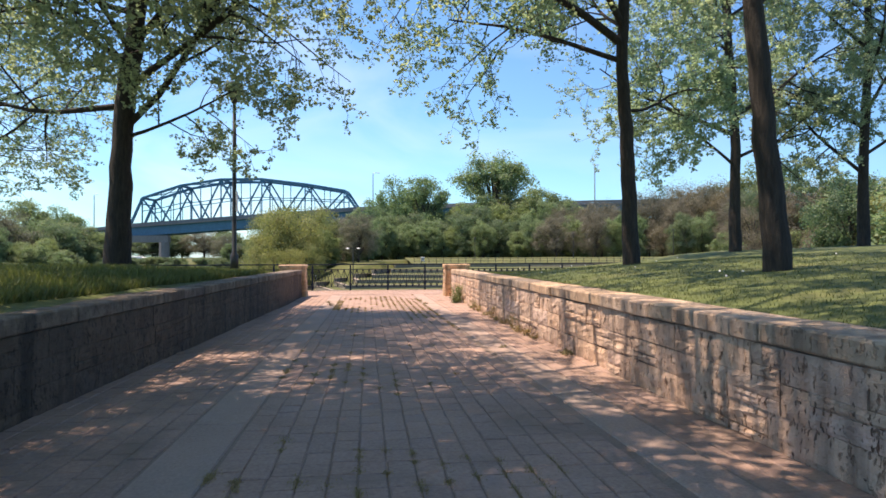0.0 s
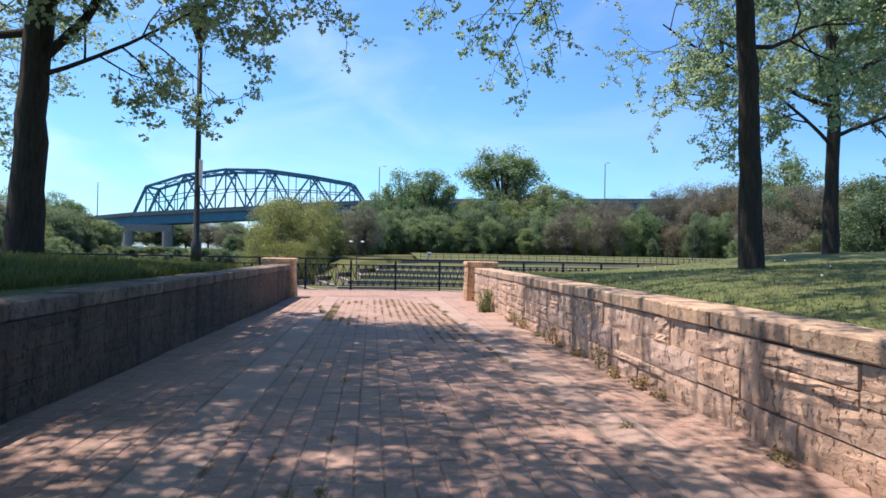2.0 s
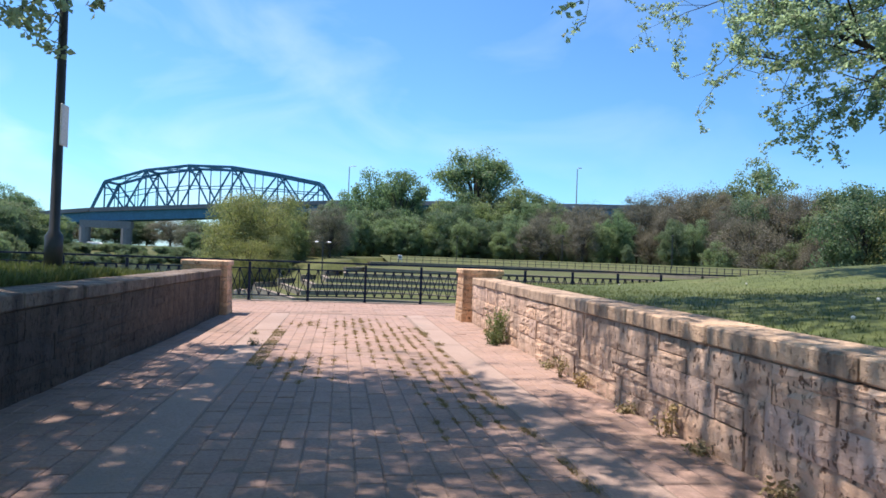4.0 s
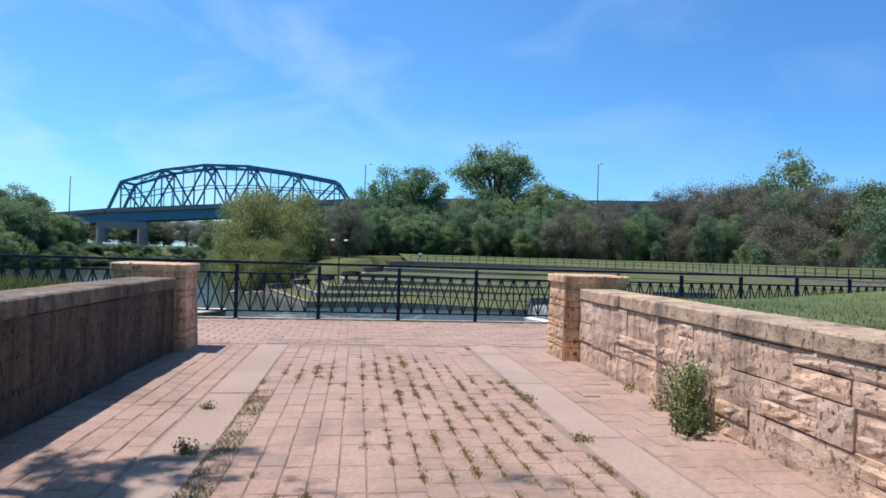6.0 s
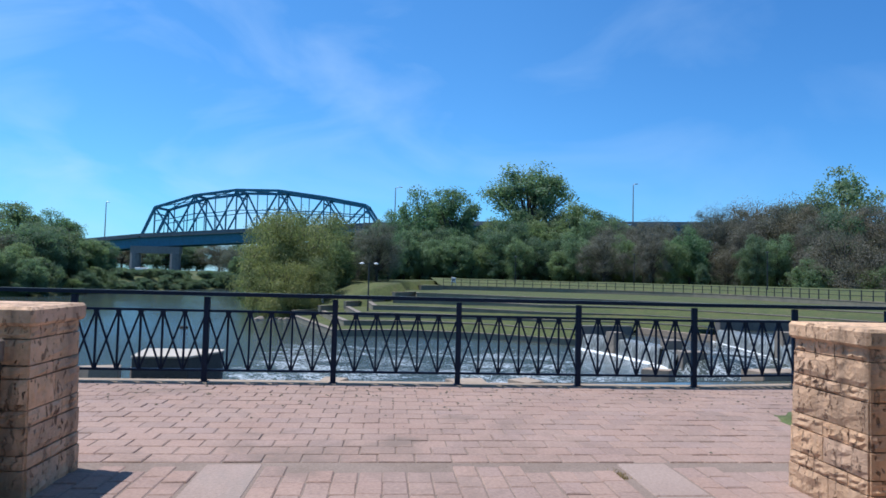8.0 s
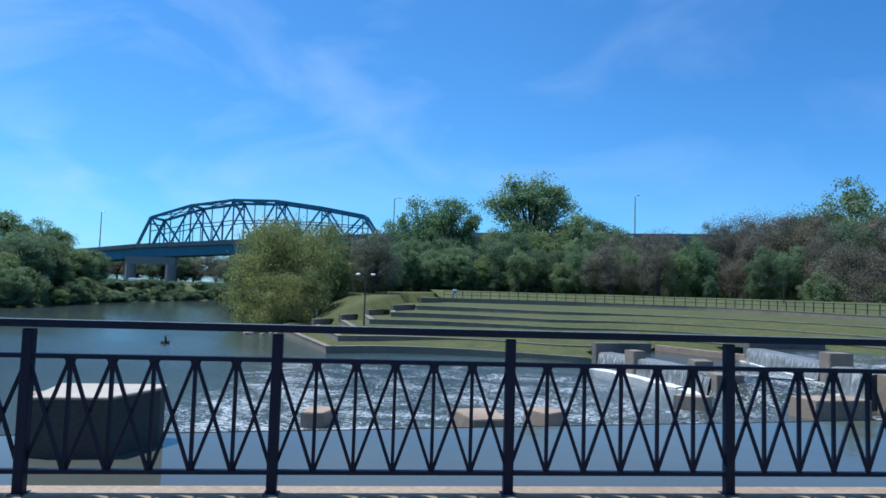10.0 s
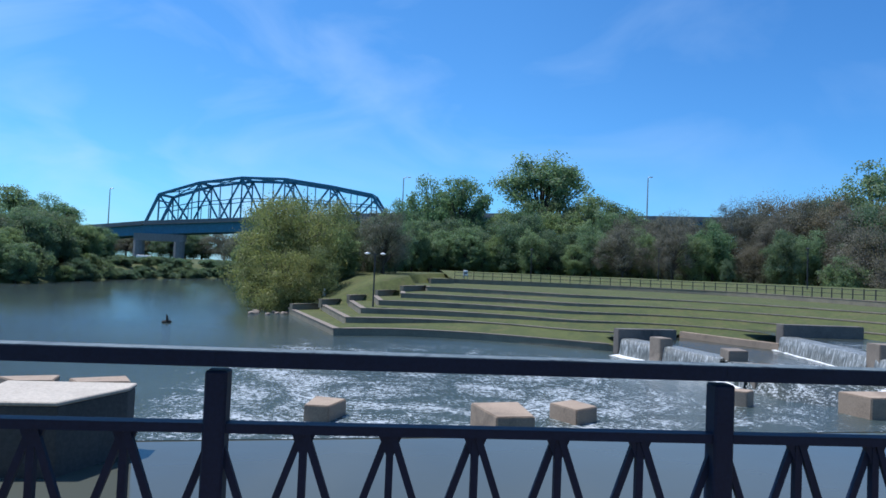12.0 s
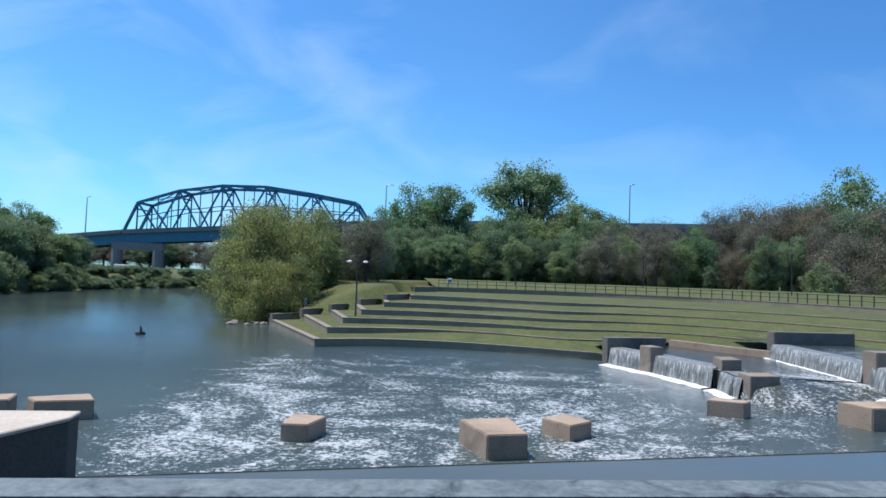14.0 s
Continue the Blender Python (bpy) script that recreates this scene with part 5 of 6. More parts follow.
def far_lamp(place, height, heads):
    x, y, z = place
    ob = thing("path_lamp", place, "slim dark path lamp with shaded heads", "lamp post", "path lamps")
    v, f = lathe_vf(x, y, [(0.09, z - 0.2), (0.065, z + 0.6), (0.05, z + height)], 8)
    vf_part("pole", v, f, M_POLE, ob)
    for h in range(heads):
        o = 0.0 if heads == 1 else (-0.62, 0.62)[h]
        if heads > 1:
            v, f = bar_vf((x, y, z + height - 0.1), (x + o, y, z + height - 0.02), 0.05, 0.05)
            vf_part("arm", v, f, M_POLE, ob)
        v, f = lathe_vf(x + o, y, [(0.05, z + height - 0.14), (0.22, z + height - 0.06), (0.2, z + height + 0.0), (0.07, z + height + 0.05)], 10)
        vf_part("shade", v, f, M_WHITE if heads > 1 else M_POLE, ob)


p = site(-1.35, 79.8, 0)
far_lamp((p.x, p.y, site(0, 0, terr_top(2)).z - 0.05), 4.35, 2)
lawn_top = site(0, 0, 0.12).z - 0.05
for x, y, h in ((40.5, 118, 5.4), (21.5, 121, 4.6), (52, 100, 5.4)):
    far_lamp((*site(x, y).xy, lawn_top), h, 1)

# low fence on the top terrace wall
top_line = [site(p.x, p.y).xy for p in smooth_line(TERR[6], 2, 8)]
tf = thing("terrace_fence", (*top_line[0], lawn_top), "low dark post and rail fence along the top terrace", "fence")
count, carry = 0, 0.0
rails = []
for a, b in zip(top_line[1:], top_line[2:]):
    d = (b - a).length
    inward = Vector((-(b - a).y, (b - a).x)).normalized() * 0.2
    while carry < d:
        q = a + (b - a) * (carry / d) + inward
        v, f = bar_vf((q.x, q.y, lawn_top), (q.x, q.y, lawn_top + 1.0), 0.07, 0.07)
        vf_part("post", v, f, M_POLE, tf)
        rails.append(q)
        carry += 1.25
        count += 1
    carry -= d
for a, b in zip(rails, rails[1:]):
    for z in (0.92, 0.5):
        v, f = bar_vf((*a, lawn_top + z), (*b, lawn_top + z), 0.045, 0.05)
        vf_part("rail", v, f, M_POLE, tf)

# white notice board by the terrace fence
p = site(10.6, 114.5)
nb = thing("notice_board", (p.x, p.y, lawn_top), "small white notice board on two legs", "sign")
PANEL = part("panel", box_bm(p.x - 0.3, p.x + 0.3, p.y - 0.04, p.y + 0.04, lawn_top + 0.45, lawn_top + 1.2, 0.03), M_WHITE, nb)
for o in (-0.3, 0.3):
    part("leg", box_bm(p.x + o - 0.04, p.x + o + 0.04, p.y - 0.03, p.y + 0.03, lawn_top - 0.1, lawn_top + 0.44, 0.01), M_GREY, nb)
part("lettering", box_bm(p.x - 0.2, p.x + 0.2, p.y - 0.05, p.y - 0.041, lawn_top + 0.75, lawn_top + 0.95, 0.004), M_POLE, PANEL, "dark bars of writing")

# small white marker post on the bank and a stake in the river
p = site(-7.4, 97, 0)
mk = tagged(new("marker_post", mesh_of("marker_post", *lathe_vf(p.x, p.y, [(0.13, far_z(p.x, p.y) - 0.3), (0.12, far_z(p.x, p.y) + 0.7), (0.05, far_z(p.x, p.y) + 0.78)], 10), M_WHITE)),
            "short white marker post on the grassy bank", "post")
p = site(-17.5, 76.5, -3.8)
stake = thing("river_stake", p, "dark broken stake sticking out of the water", "stake")
v, f = [], []
tube_vf([p - Vector((0, 0, 1)), p + Vector((0.05, 0, 0.3)), p + Vector((0.0, 0, 0.6))], [0.12, 0.09, 0.04], 7, v, f)
vf_part("stem", v, f, M_BARK, stake)
v, f = [], []
tube_vf([p + Vector((-0.3, 0, 0.02)), p + Vector((0.3, 0.1, 0.1))], [0.16, 0.1], 6, v, f)
vf_part("snagged_wood", v, f, M_BARK, stake)


def parked_truck(bearing, dist, length, label):
    p = polar(bearing, dist, 0)
    z = far_z(p.x, p.y)
    ob = thing("parked_truck", (p.x, p.y, z), label, "truck", "vehicles under the bridge")
    h = length * 0.33
    part("box_body", box_bm(p.x - length / 2, p.x + length * 0.22, p.y - 1.2, p.y + 1.2, z + 0.7, z + h, 0.08), M_WHITE, ob)
    cab = box_bm(p.x + length * 0.24, p.x + length / 2, p.y - 1.1, p.y + 1.1, z + 0.6, z + h * 0.78, 0.15)
    cab = part("cab", cab, M_WHITE, ob)
    part("side_window", box_bm(p.x + length * 0.28, p.x + length * 0.44, p.y - 1.12, p.y - 1.09, z + h * 0.5, z + h * 0.7, 0.005), M_GLASS, cab)
    for o in (-0.3, 0.34):
        for s in (-1.05, 1.05):
            bm = bmesh.new()
            bmesh.ops.create_cone(bm, cap_ends=True, segments=14, radius1=0.48, radius2=0.48, depth=0.3, matrix=Matrix.Translation((p.x + o * length, p.y + s, z + 0.48)) @ Matrix.Rotation(math.pi / 2, 4, "X"))
            wheel = part("wheel", bm, M_POLE, ob)
            bm = bmesh.new()
            bmesh.ops.create_cone(bm, cap_ends=True, segments=12, radius1=0.26, radius2=0.22, depth=0.32, matrix=Matrix.Translation((p.x + o * length, p.y + s, z + 0.48)) @ Matrix.Rotation(math.pi / 2, 4, "X"))
            part("rim", bm, M_GREY, wheel)


parked_truck(-20.75, 236, 5.4, "white box truck parked under the bridge")
parked_truck(-20.15, 232, 3.4, "small white van parked under the bridge")

# ---------------------------------------------------------------- weeds and grass


def weed_clump(place, height, width, leaves, seed, label, mat=None, leaf=0.05):
    g = Growth(seed)
    r = g.r
    for _ in range(max(5, leaves // 26)):
        a = r.uniform(0, 2 * math.pi)
        lean = r.uniform(0.05, 0.5) * width
        tip = Vector((math.cos(a) * lean, math.sin(a) * lean, height * r.uniform(0.5, 1.0)))
        mid = tip * 0.5 + Vector((0, 0, 0.12 * height))
        root = Vector((r.gauss(0, width * 0.12), r.gauss(0, width * 0.12), -0.02))
        tube_vf([root, root + mid, root + tip], [0.006, 0.005, 0.002], 3, g.wood_v, g.wood_f)
        for _ in range(26):
            u = r.uniform(0.1, 1.0)
            q = root + (mid * (2 * u) if u < 0.5 else mid.lerp(tip, 2 * u - 1))
            g.leaf(q + Vector((r.gauss(0, 0.02), r.gauss(0, 0.02), r.gauss(0, 0.02))), leaf)
    ob = thing("weed_clump", place, label, "weed", "weeds in the paving")
    for nm, v, f, m in (("stems", g.wood_v, g.wood_f, mat or M_BLADE), ("leaves", g.leaf_v, g.leaf_f, mat or M_BLADE)):
        o = tagged(new(nm, mesh_of(nm, v, f, m)), kind="stuff")
        o.parent = ob
    return ob


rw = random.Random(9)
weed_clump((right_x(18.8) - 0.14, 18.95, 0.0), 0.62, 0.4, 760, 5, "tall green weed growing at the wall foot", M_LEAF_Y, 0.034)
weed_clump((right_x(18.6) - 0.28, 18.7, 0.0), 0.3, 0.42, 460, 6, "leafy green weed growing at the wall foot", M_BLADE, 0.032)
for y, h in ((12.3, 0.22), (14.3, 0.2), (15.4, 0.3), (13.1, 0.16), (16.6, 0.18), (9.9, 0.14), (10.9, 0.2), (11.4, 0.55), (13.6, 0.5), (16.0, 0.45), (10.3, 0.3), (19.5, 0.3), (20.3, 0.12), (8.2, 0.12)):
    weed_clump((right_x(y) - 0.1, y, floor_z(y)), h * 0.6, 0.24, 150, int(y * 10), "small dry weed tuft at the wall foot", M_DRY, 0.032)
for x, y, h in ((-0.72, 19.6, 0.11), (-0.6, 18.4, 0.16), (2.05, 19.9, 0.10), (1.95, 20.6, 0.07), (2.1, 18.6, 0.1), (0.1, 20.9, 0.035), (2.3, 9.0, 0.05)):
    weed_clump((x, y, floor_z(y)), h * 0.5, 0.16, 130, int(100 + x * 31 + y * 7), "low dry weed tuft in a paving joint", M_DRY, 0.026)


def blade_field(name, count, spot, seed, label, size=(0.04, 0.10), mat=None):
    r = random.Random(seed)
    v, f = [], []
    for _ in range(count):
        x, y, z = spot(r)
        h = r.uniform(*size)
        a = r.uniform(0, 2 * math.pi)
        w = h * 0.07 + 0.003
        lx, ly = r.gauss(0, 0.35) * h, r.gauss(0, 0.35) * h
        k = len(v)
        v += [(x - math.cos(a) * w, y - math.sin(a) * w, z), (x + math.cos(a) * w, y + math.sin(a) * w, z), (x + lx, y + ly, z + h)]
        f.append((k, k + 1, k + 2))
    return tagged(new(name, mesh_of(name, v, f, mat or M_BLADE)), label, "grass", kind="stuff")


def east(r):
    y = r.uniform(1, 23)
    x = right_x(y) + 0.5 + 6.5 * r.random() ** 1.7
    return x, y, lawn_z(x, y) - 0.01


def west(r):
    y = r.uniform(1, 23)
    x = left_x(y) - 0.5 - 5.5 * r.random() ** 1.7
    return x, y, lawn_z(x, y) - 0.01


tuft_rand = random.Random(77)
TUFTS = []
while len(TUFTS) < 620:
    tx, ty = -0.45 + 0.1635 * tuft_rand.randint(0, 15), tuft_rand.uniform(3, 23)
    wild = noise.noise(Vector((tx * 0.9 + 7, ty * 0.5, 0.5))) + 0.55 * math.exp(-((tx - 1.25) / 0.55) ** 2 - ((ty - 18.5) / 3.5) ** 2)
    if wild + tuft_rand.uniform(-0.25, 0.25) > 0.3:
        if ty > 14 or tuft_rand.random() < 0.3:
            TUFTS.append((tx, ty, tuft_rand.uniform(0.03, 0.13)))


def joints(r):
    tx, ty, size = r.choice(TUFTS)
    y = ty + r.gauss(0, size * 0.55)
    return tx + r.gauss(0, 0.006 + size * 0.22), y, floor_z(y) - 0.006


blade_field("lawn_grass", 34000, east, 1, "short green grass blades on the lawn", (0.02, 0.05))
blade_field("lawn_grass", 60000, west, 2, "long green grass blades beside the wall", (0.06, 0.15))
def bare_strip(r):
    y = r.uniform(16.6, 20.3)
    return r.uniform(-0.47, -0.29), y + r.gauss(0, 0.05), floor_z(y) - 0.008


blade_field("strip_grass", 2600, bare_strip, 4, "dry trodden grass where pavers are missing", (0.01, 0.03), M_DRY)
blade_field("joint_grass", 64000, joints, 3, "dry yellowish moss and grass in paver joints", (0.006, 0.02), M_DRY)


def seed_head(x, y):
    """Dandelion clock on a thin stem."""
    z = lawn_z(x, y)
    ob = thing("dandelion", (x, y, z), "white dandelion seed head in the lawn", "flower", "dandelions")
    h = 0.1 + 0.07 * noise.noise(Vector((x * 9, y * 9, 0)))
    v, f = [], []
    tube_vf([Vector((x, y, z - 0.02)), Vector((x + 0.01, y, z + h * 0.6)), Vector((x + 0.015, y, z + h))], [0.004, 0.003, 0.003], 4, v, f)
    vf_part("stem", v, f, M_BLADE, ob)
    bm = bmesh.new()
    bmesh.ops.create_icosphere(bm, subdivisions=2, radius=0.013, matrix=Matrix.Translation((x + 0.015, y, z + h + 0.018)))
    for w in bm.verts:
        w.co += (w.co - Vector((x + 0.015, y, z + h + 0.018))) * rw.uniform(-0.25, 0.15)
    part("seed_head", bm, M_WHITE, ob)


for _ in range(13):
    y = rw.uniform(4.5, 19)
    seed_head(right_x(y) + rw.uniform(0.7, 5.5), y)

# shore stones at the tip of the terraces
for i in range(9):
    p = site(-10.3 - rw.uniform(0, 3.4), 88.5 + rw.uniform(-0.6, 3.5), -3.8)
    bm = bmesh.new()
    bmesh.ops.create_icosphere(bm, subdivisions=2, radius=1.0)
    s = rw.uniform(0.2, 0.48)
    for w in bm.verts:
        w.co *= s * (1 + 0.35 * noise.noise(w.co * 1.4 + Vector((i * 3.1, 0, 0))))
        w.co.z *= 0.55
    ob = part("shore_stone", bm, M_CONC_MID)
    ob.matrix_world = pose(p.x, p.y, WATER_Z + 0.05, 0, 0, rw.uniform(0, 360))
    tagged(ob, "brown rough stone at the water's edge", "stone", "shore stones")

# crumbs of soil and leaf litter on the overlook paving
def litter(r):
    return r.uniform(-4, 6), 26.45 - abs(r.gauss(0, 0.9)), 0.003


r = random.Random(31)
v, f = [], []
for _ in range(330):
    x, y, z = litter(r)
    if y < 23.1:
        continue
    s, a, k = r.uniform(0.006, 0.02), r.uniform(0, 6.3), len(v)
    for j in range(5):
        q = a + j * 1.2566
        v.append((x + math.cos(q) * s * r.uniform(0.6, 1.2), y + math.sin(q) * s * r.uniform(0.6, 1.2), z))
    v.append((x, y, z + s * 0.5))
    f += [(k + j, k + (j + 1) % 5, k + 5) for j in range(5)]
tagged(new("leaf_litter", mesh_of("leaf_litter", v, f, M_SOIL)), "dark crumbs of soil and leaf litter", "litter", kind="stuff")

# pale low wall on the bank road behind the brown thicket
for b0, b1 in ((27.5, 30.0), (33.2, 64.0)):
    a, b = polar(b0, 139, 0), polar(b1, 136, 0)
    za, zb = 3.2, 3.2
    v, f = bar_vf((a.x, a.y, za + 0.65), (b.x, b.y, zb + 0.65), 0.4, 1.6)
    tagged(new("road_wall", mesh_of("road_wall", v, f, M_CONC_TOP)), "low pale concrete wall along the bank road", "wall", kind="structure")


# ---------------------------------------------------------------- stone walls and piers
def stone_mesh(name, seed, rough, mat):
    """Unit stone: 1 long, 1 high, face towards -y, rock-faced with drafted edges."""
    r = random.Random(seed)
    nx, nz = 6, 4
    verts, faces = [], []
    for j in range(nz + 1):
        for i in range(nx + 1):
            edge = i in (0, nx) or j in (0, nz)
            x, z = i / nx - 0.5, j / nz - 0.5
            y = rough * (0.3 * r.random()) if edge else -rough * (1.6 * r.random() - 0.2)
            if not edge:
                x += r.uniform(-0.04, 0.04)
                z += r.uniform(-0.05, 0.05)
            verts.append((x, y, z))
    for j in range(nz):
        for i in range(nx):
            a = j * (nx + 1) + i
            faces.append((a, a + 1, a + nx + 2, a + nx + 1))
    k = len(verts)
    ring = [(-0.5, -0.5), (0.5, -0.5), (0.5, 0.5), (-0.5, 0.5)]
    verts += [(x, 0.12, z) for x, z in ring]
    corner = [0, nx, (nz + 1) * (nx + 1) - 1, nz * (nx + 1)]
    for i in range(4):
        faces.append((corner[i], k + i, k + (i + 1) % 4, corner[(i + 1) % 4]))
    return mesh_of(name, verts, faces, mat)


STONES = [stone_mesh("stone", 100 + i, 0.010, M_STONE) for i in range(12)]
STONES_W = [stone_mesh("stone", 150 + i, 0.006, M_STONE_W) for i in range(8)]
STONES_P = [stone_mesh("stone", 170 + i, 0.010, M_STONE_P) for i in range(8)]


def lay_stone(parent, name, meshes, centre, length, height, turn, r):
    ob = new(name, r.choice(meshes))
    ob.parent = parent
    ob.matrix_world = pose(*centre, 0, 0, turn) @ Matrix.Diagonal((length, 1, height, 1))
    return ob


def stone_wall(name, line_x, y0, y1, face, label, seed, stones):
    """A long wall beside the walk: core, irregular rock-faced courses and coping stones. face: -1 looks to -x, 1 to +x."""
    r = random.Random(seed)
    ob = thing(name, (line_x(y0), y0, 0), label, "stone wall", kind="structure")
    a, b = Vector((line_x(y0), y0)), Vector((line_x(y1), y1))
    d = (b - a).normalized()
    inward = Vector((d.y, -d.x)) * (-face)
    length = (b - a).length
    turn = math.degrees(math.atan2(d.y, d.x)) + (180 if face < 0 else 0)
    corners = [a + inward * 0.03, b + inward * 0.03, b + inward * 0.45, a + inward * 0.45]
    zt = WALL_TOP - 0.145
    v = [(p.x, p.y, -0.1) for p in corners] + [(p.x, p.y, zt) for p in corners]
    vf_part("wall_core", v, [(0, 1, 5, 4), (1, 2, 6, 5), (2, 3, 7, 6), (3, 0, 4, 7), (4, 5, 6, 7)], M_MORTAR, ob)
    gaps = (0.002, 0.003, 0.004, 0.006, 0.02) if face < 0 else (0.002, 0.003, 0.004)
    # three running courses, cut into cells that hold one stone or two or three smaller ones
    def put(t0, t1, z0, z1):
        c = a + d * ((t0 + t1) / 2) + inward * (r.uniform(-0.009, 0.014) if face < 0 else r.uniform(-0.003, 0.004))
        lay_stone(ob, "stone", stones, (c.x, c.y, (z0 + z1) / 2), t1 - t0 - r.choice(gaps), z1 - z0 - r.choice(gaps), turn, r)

    for row, share in enumerate((0.36, 0.31, 0.33)):
        t = 0.0
        while t < length - 0.01:
            l = min(r.uniform(0.4, 1.45), length - t)
            if length - t - l < 0.3:
                l = length - t
            foot = floor_z((a + d * (t + l / 2)).y) - 0.02
            z0 = foot + (zt - foot) * (0.0, 0.36, 0.67)[row]
            z1 = z0 + (zt - foot) * share
            kind, cut, side = r.random(), z0 + (z1 - z0) * r.uniform(0.32, 0.66), t + l * r.uniform(0.3, 0.7)
            if kind < 0.5:
                put(t, t + l, z0, z1)
            elif kind < 0.68:
                put(t, t + l, z0, cut)
                put(t, t + l, cut, z1)
            elif kind < 0.86:
                put(t, side, z0, z1)
                put(side, t + l, z0, cut)
                put(side, t + l, cut, z1)
            else:
                put(t, side, z0, cut)
                put(side, t + l, z0, cut)
                put(t, t + l, cut, z1)
            t += l
    s = 0.0
    while s < length - 0.01:
        l = min(r.uniform(0.75, 1.35), length - s)
        if length - s - l < 0.4:
            l = length - s
        c = a + d * (s + l / 2) + inward * (-0.02 + r.uniform(-0.008, 0.008))
        m = pose(c.x, c.y, WALL_TOP - 0.0705, 0, r.uniform(-0.3, 0.3), turn)
        bm = bmesh.new()
        box_bm(-l / 2 + 0.004, l / 2 - 0.004, 0, 0.48, -0.068, 0.068, 0.014, bm)
        for vv in bm.verts:
            vv.co += Vector((0, 0.012, 0.007)) * noise.noise(vv.co * 3 + Vector((s, 0, 0)))
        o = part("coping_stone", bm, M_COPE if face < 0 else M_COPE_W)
        o.parent = ob
        o.matrix_world = m
        s += l
    return ob


def gate_pier(name, x0, x1, y0, y1, label, seed):
    """A square pier of coursed rock-faced stone, slightly battered, with a flat cap."""
    r = random.Random(seed)
    ob = thing(name, ((x0 + x1) / 2, (y0 + y1) / 2, 0), label, "gate pier", "gate piers")
    part("pier_core", box_bm(x0 + 0.02, x1 - 0.02, y0 + 0.02, y1 - 0.02, -0.1, 0.985, 0), M_MORTAR, ob)
    z = -0.02
    for h in [(1.0 - z) / 8 * k for k in (1.45, 0.65, 1.25, 0.75, 1.4, 0.6, 1.2, 0.7)]:
        grow = 0.035 * (1 - z)
        for axis, turn in ((0, 0), (1, 90), (0, 180), (1, 270)):
            lo, hi = (x0, x1) if axis == 0 else (y0, y1)
            t = lo - grow * 0.6
            end = hi + grow * 0.6
            while t < end - 0.01:
                l = min(h * r.uniform(1.6, 4.2), end - t)
                if end - t - l < 0.12:
                    l = end - t
                m = t + l / 2
                place = {0: (m, y0 - grow, z + h / 2), 90: (x1 + grow, m, z + h / 2), 180: (m, y1 + grow, z + h / 2), 270: (x0 - grow, m, z + h / 2)}[turn]
                lay_stone(ob, "stone", STONES_P, place, l - 0.006, h - r.choice((0.005, 0.009)), turn, r)
                t += l
        z += h
    bm = box_bm(x0 - 0.035, x1 + 0.035, y0 - 0.035, y1 + 0.035, 0.99, 1.10, 0.018)
    part("cap_stone", bm, M_STONE_P, ob, "flat weathered cap stone")
    return ob


stone_wall("wall_east", right_x, -8.0, 22.02, -1, "sunlit rock-faced limestone wall with coping", 3, STONES)
stone_wall("wall_west", left_x, -8.0, 22.48, 1, "limestone wall with coping, its shade put into the stone colour", 4, STONES_W)
gate_pier("gate_pier", 3.12, 3.94, 22.06, 22.72, "sunlit limestone gate pier ending the wall", 7)
gate_pier("gate_pier", -2.56, -1.70, 22.54, 23.12, "shaded limestone gate pier ending the wall", 8)

# ---------------------------------------------------------------- paving


def paver_mesh(name, lx, ly, seed):
    r = random.Random(seed)
    c, h = 0.007, 0.05
    v = []
    for z, k in ((-h, 0.0), (-c, 0.0), (0.0, c)):
        for sx, sy in ((-1, -1), (1, -1), (1, 1), (-1, 1)):
            v.append((sx * (lx / 2 - k) + r.uniform(-0.002, 0.002), sy * (ly / 2 - k) + r.uniform(-0.002, 0.002), z))
    f = [(8, 9, 10, 11)]
    for a in (0, 4):
        f += [(a + i, a + (i + 1) % 4, a + 4 + (i + 1) % 4, a + 4 + i) for i in range(4)]
    return v, f


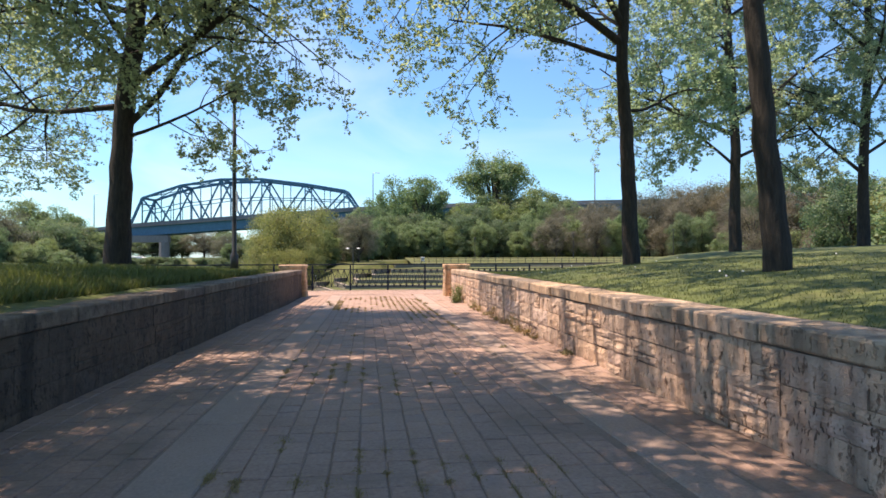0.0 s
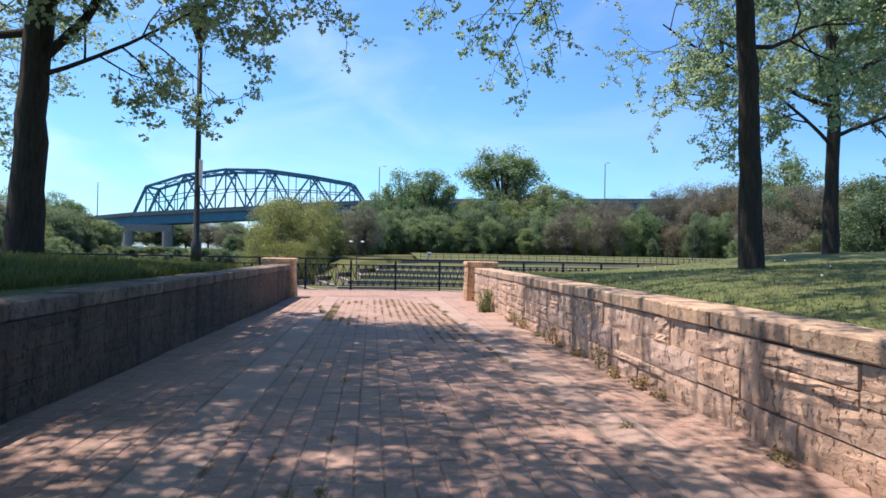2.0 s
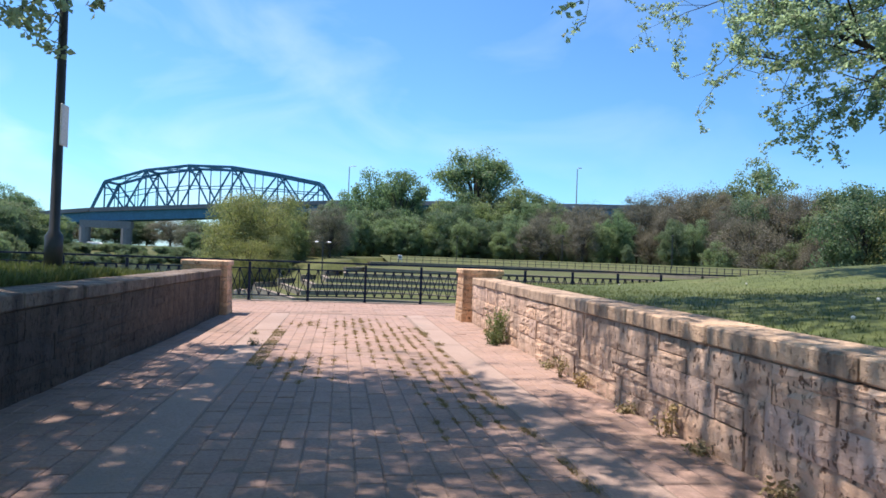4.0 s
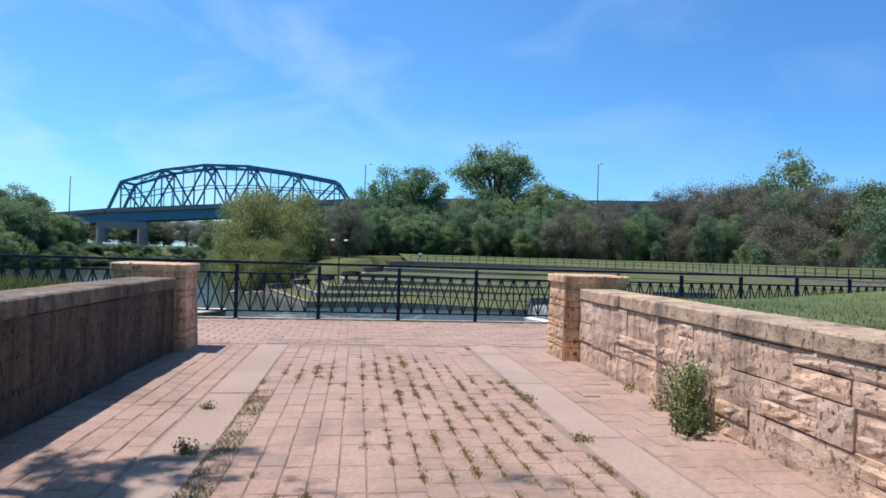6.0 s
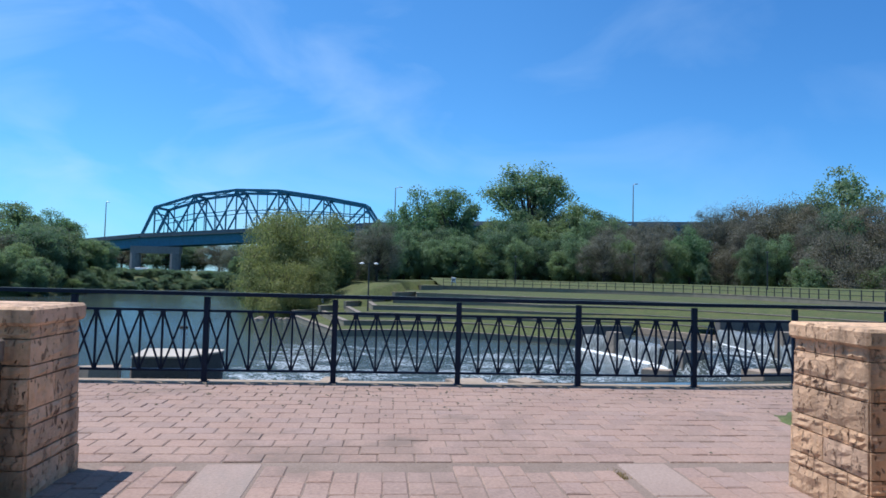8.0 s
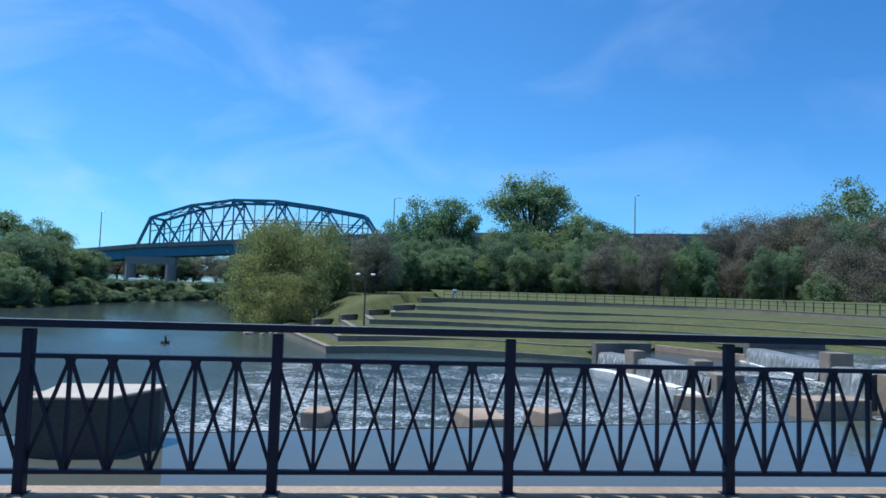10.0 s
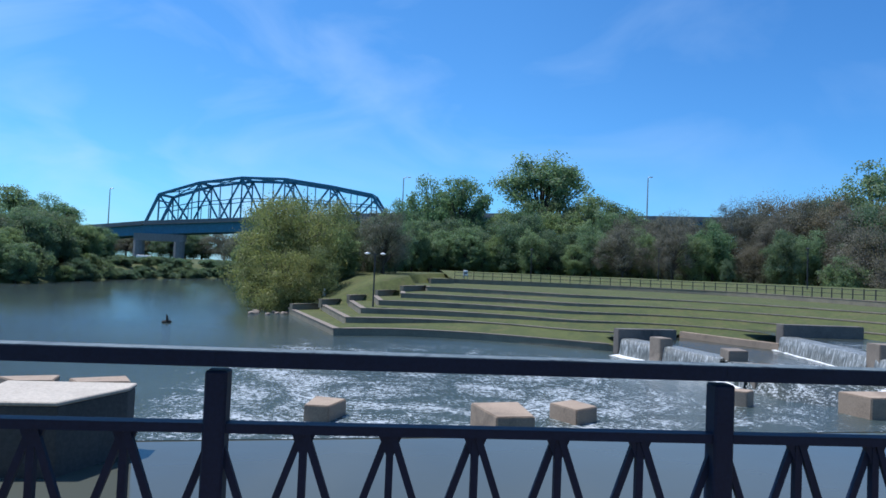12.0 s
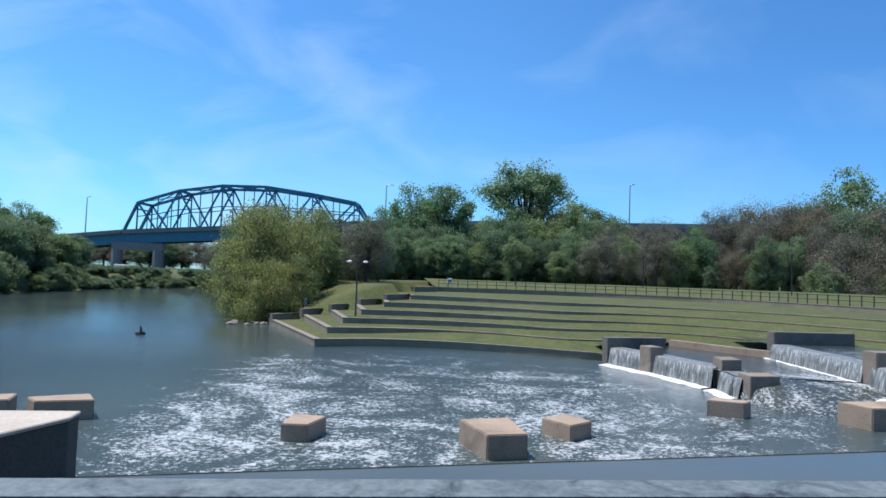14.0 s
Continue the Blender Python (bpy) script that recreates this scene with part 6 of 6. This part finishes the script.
PW, PL = 0.1635, 0.225
walk_floor = thing("walk_paving", (0.8, 10, 0), "worn pinkish clay brick pavers with weedy joints", "pavement", kind="structure")
paver_shapes = [paver_mesh("paver", PW - 0.007, PL - 0.006, i) for i in range(6)]
paver_data = [mesh_of("paver", v, f, M_PAVER) for v, f in paver_shapes]
rp = random.Random(12)
field_v, field_f = [], []
singles = 0
BANDS = [(-0.86, -0.46), (2.07, 2.45)]
columns = [(-0.45 + PW * (i + 0.5)) for i in range(15)]
columns += [-0.87 - PW * (i + 0.5) for i in range(8)] + [2.46 + PW * (i + 0.5) for i in range(6)]
for col, cx in enumerate(columns):
    off = rp.choice((0.0, 0.5)) * PL + rp.uniform(-0.02, 0.02)
    y = -8.0 - off
    while y < 23.23:
        cy = y + PL / 2
        y += PL
        if not left_x(cy) - 0.02 < cx < right_x(cy) + 0.02 or cy + PL / 2 > 23.25:
            continue
        if col == 0 and 16.6 < cy < 20.3 and rp.random() < 0.72:      # lost pavers beside the worn band
            continue
        z = floor_z(cy) + rp.gauss(0, 0.0022)
        tilt = (rp.gauss(0, 0.5), rp.gauss(0, 0.6), rp.gauss(0, 0.5))
        m = pose(cx + rp.gauss(0, 0.002), cy, z, *tilt)
        k = rp.randrange(6)
        if 18.9 < cy < 23.25 and -0.45 < cx < 2.0 and singles < 285:
            ob = new("paver", paver_data[k])
            ob.parent = walk_floor
            ob.matrix_world = m
            singles += 1
        else:
            b = len(field_v)
            field_v += [m @ Vector(p) for p in paver_shapes[k][0]]
            field_f += [tuple(b + i for i in q) for q in paver_shapes[k][1]]
tagged(vf_part("paver_field", field_v, field_f, M_PAVER_J, walk_floor), kind="stuff")
for a, b in BANDS:
    y = -8.0
    while y < 23.15:
        l = min(rp.uniform(1.7, 2.2), 23.23 - y)
        if 23.23 - y - l < 0.6:
            l = 23.23 - y
        bm = box_bm(a + 0.008, b - 0.008, -l / 2 + 0.006, l / 2 - 0.006, -0.08, 0.0, 0.008)
        o = part("concrete_slab", bm, M_BAND)
        o.parent = walk_floor
        o.matrix_world = pose(0, y + l / 2, floor_z(y + l / 2) + rp.gauss(0, 0.002), rp.gauss(0, 0.15) - (math.degrees(0.0095) if y + l / 2 < 19 else 0), 0, 0)
        y += l

plaza = thing("plaza_paving", (1, 24.8, 0), "pinkish clay brick pavers of the overlook", "pavement", kind="structure")
plaza_data = [mesh_of("paver", *paver_mesh("paver", 0.272 - 0.008, 0.20 - 0.007, 40 + i), M_PAVER) for i in range(6)]
pv = [paver_mesh("paver", 0.272 - 0.008, 0.20 - 0.007, 40 + i) for i in range(6)]
field_v, field_f = [], []
singles = 0
row = 0
y = 23.27
while y < 26.28:
    x = -13.0 - (row % 2) * 0.136
    while x < 15:
        cx, cy = x + 0.136, y + 0.1
        x += 0.272
        m = pose(cx, cy, rp.gauss(0, 0.0022), rp.gauss(0, 0.5), rp.gauss(0, 0.4), rp.gauss(0, 0.4))
        k = rp.randrange(6)
        if 24.4 < cy and -3.0 < cx < 4.6 and singles < 290:
            ob = new("paver", plaza_data[k])
            ob.parent = plaza
            ob.matrix_world = m
            singles += 1
        else:
            b = len(field_v)
            field_v += [m @ Vector(p) for p in pv[k][0]]
            field_f += [tuple(b + i for i in q) for q in pv[k][1]]
    y += 0.2
    row += 1
tagged(vf_part("paver_field", field_v, field_f, M_PAVER_J, plaza), kind="stuff")
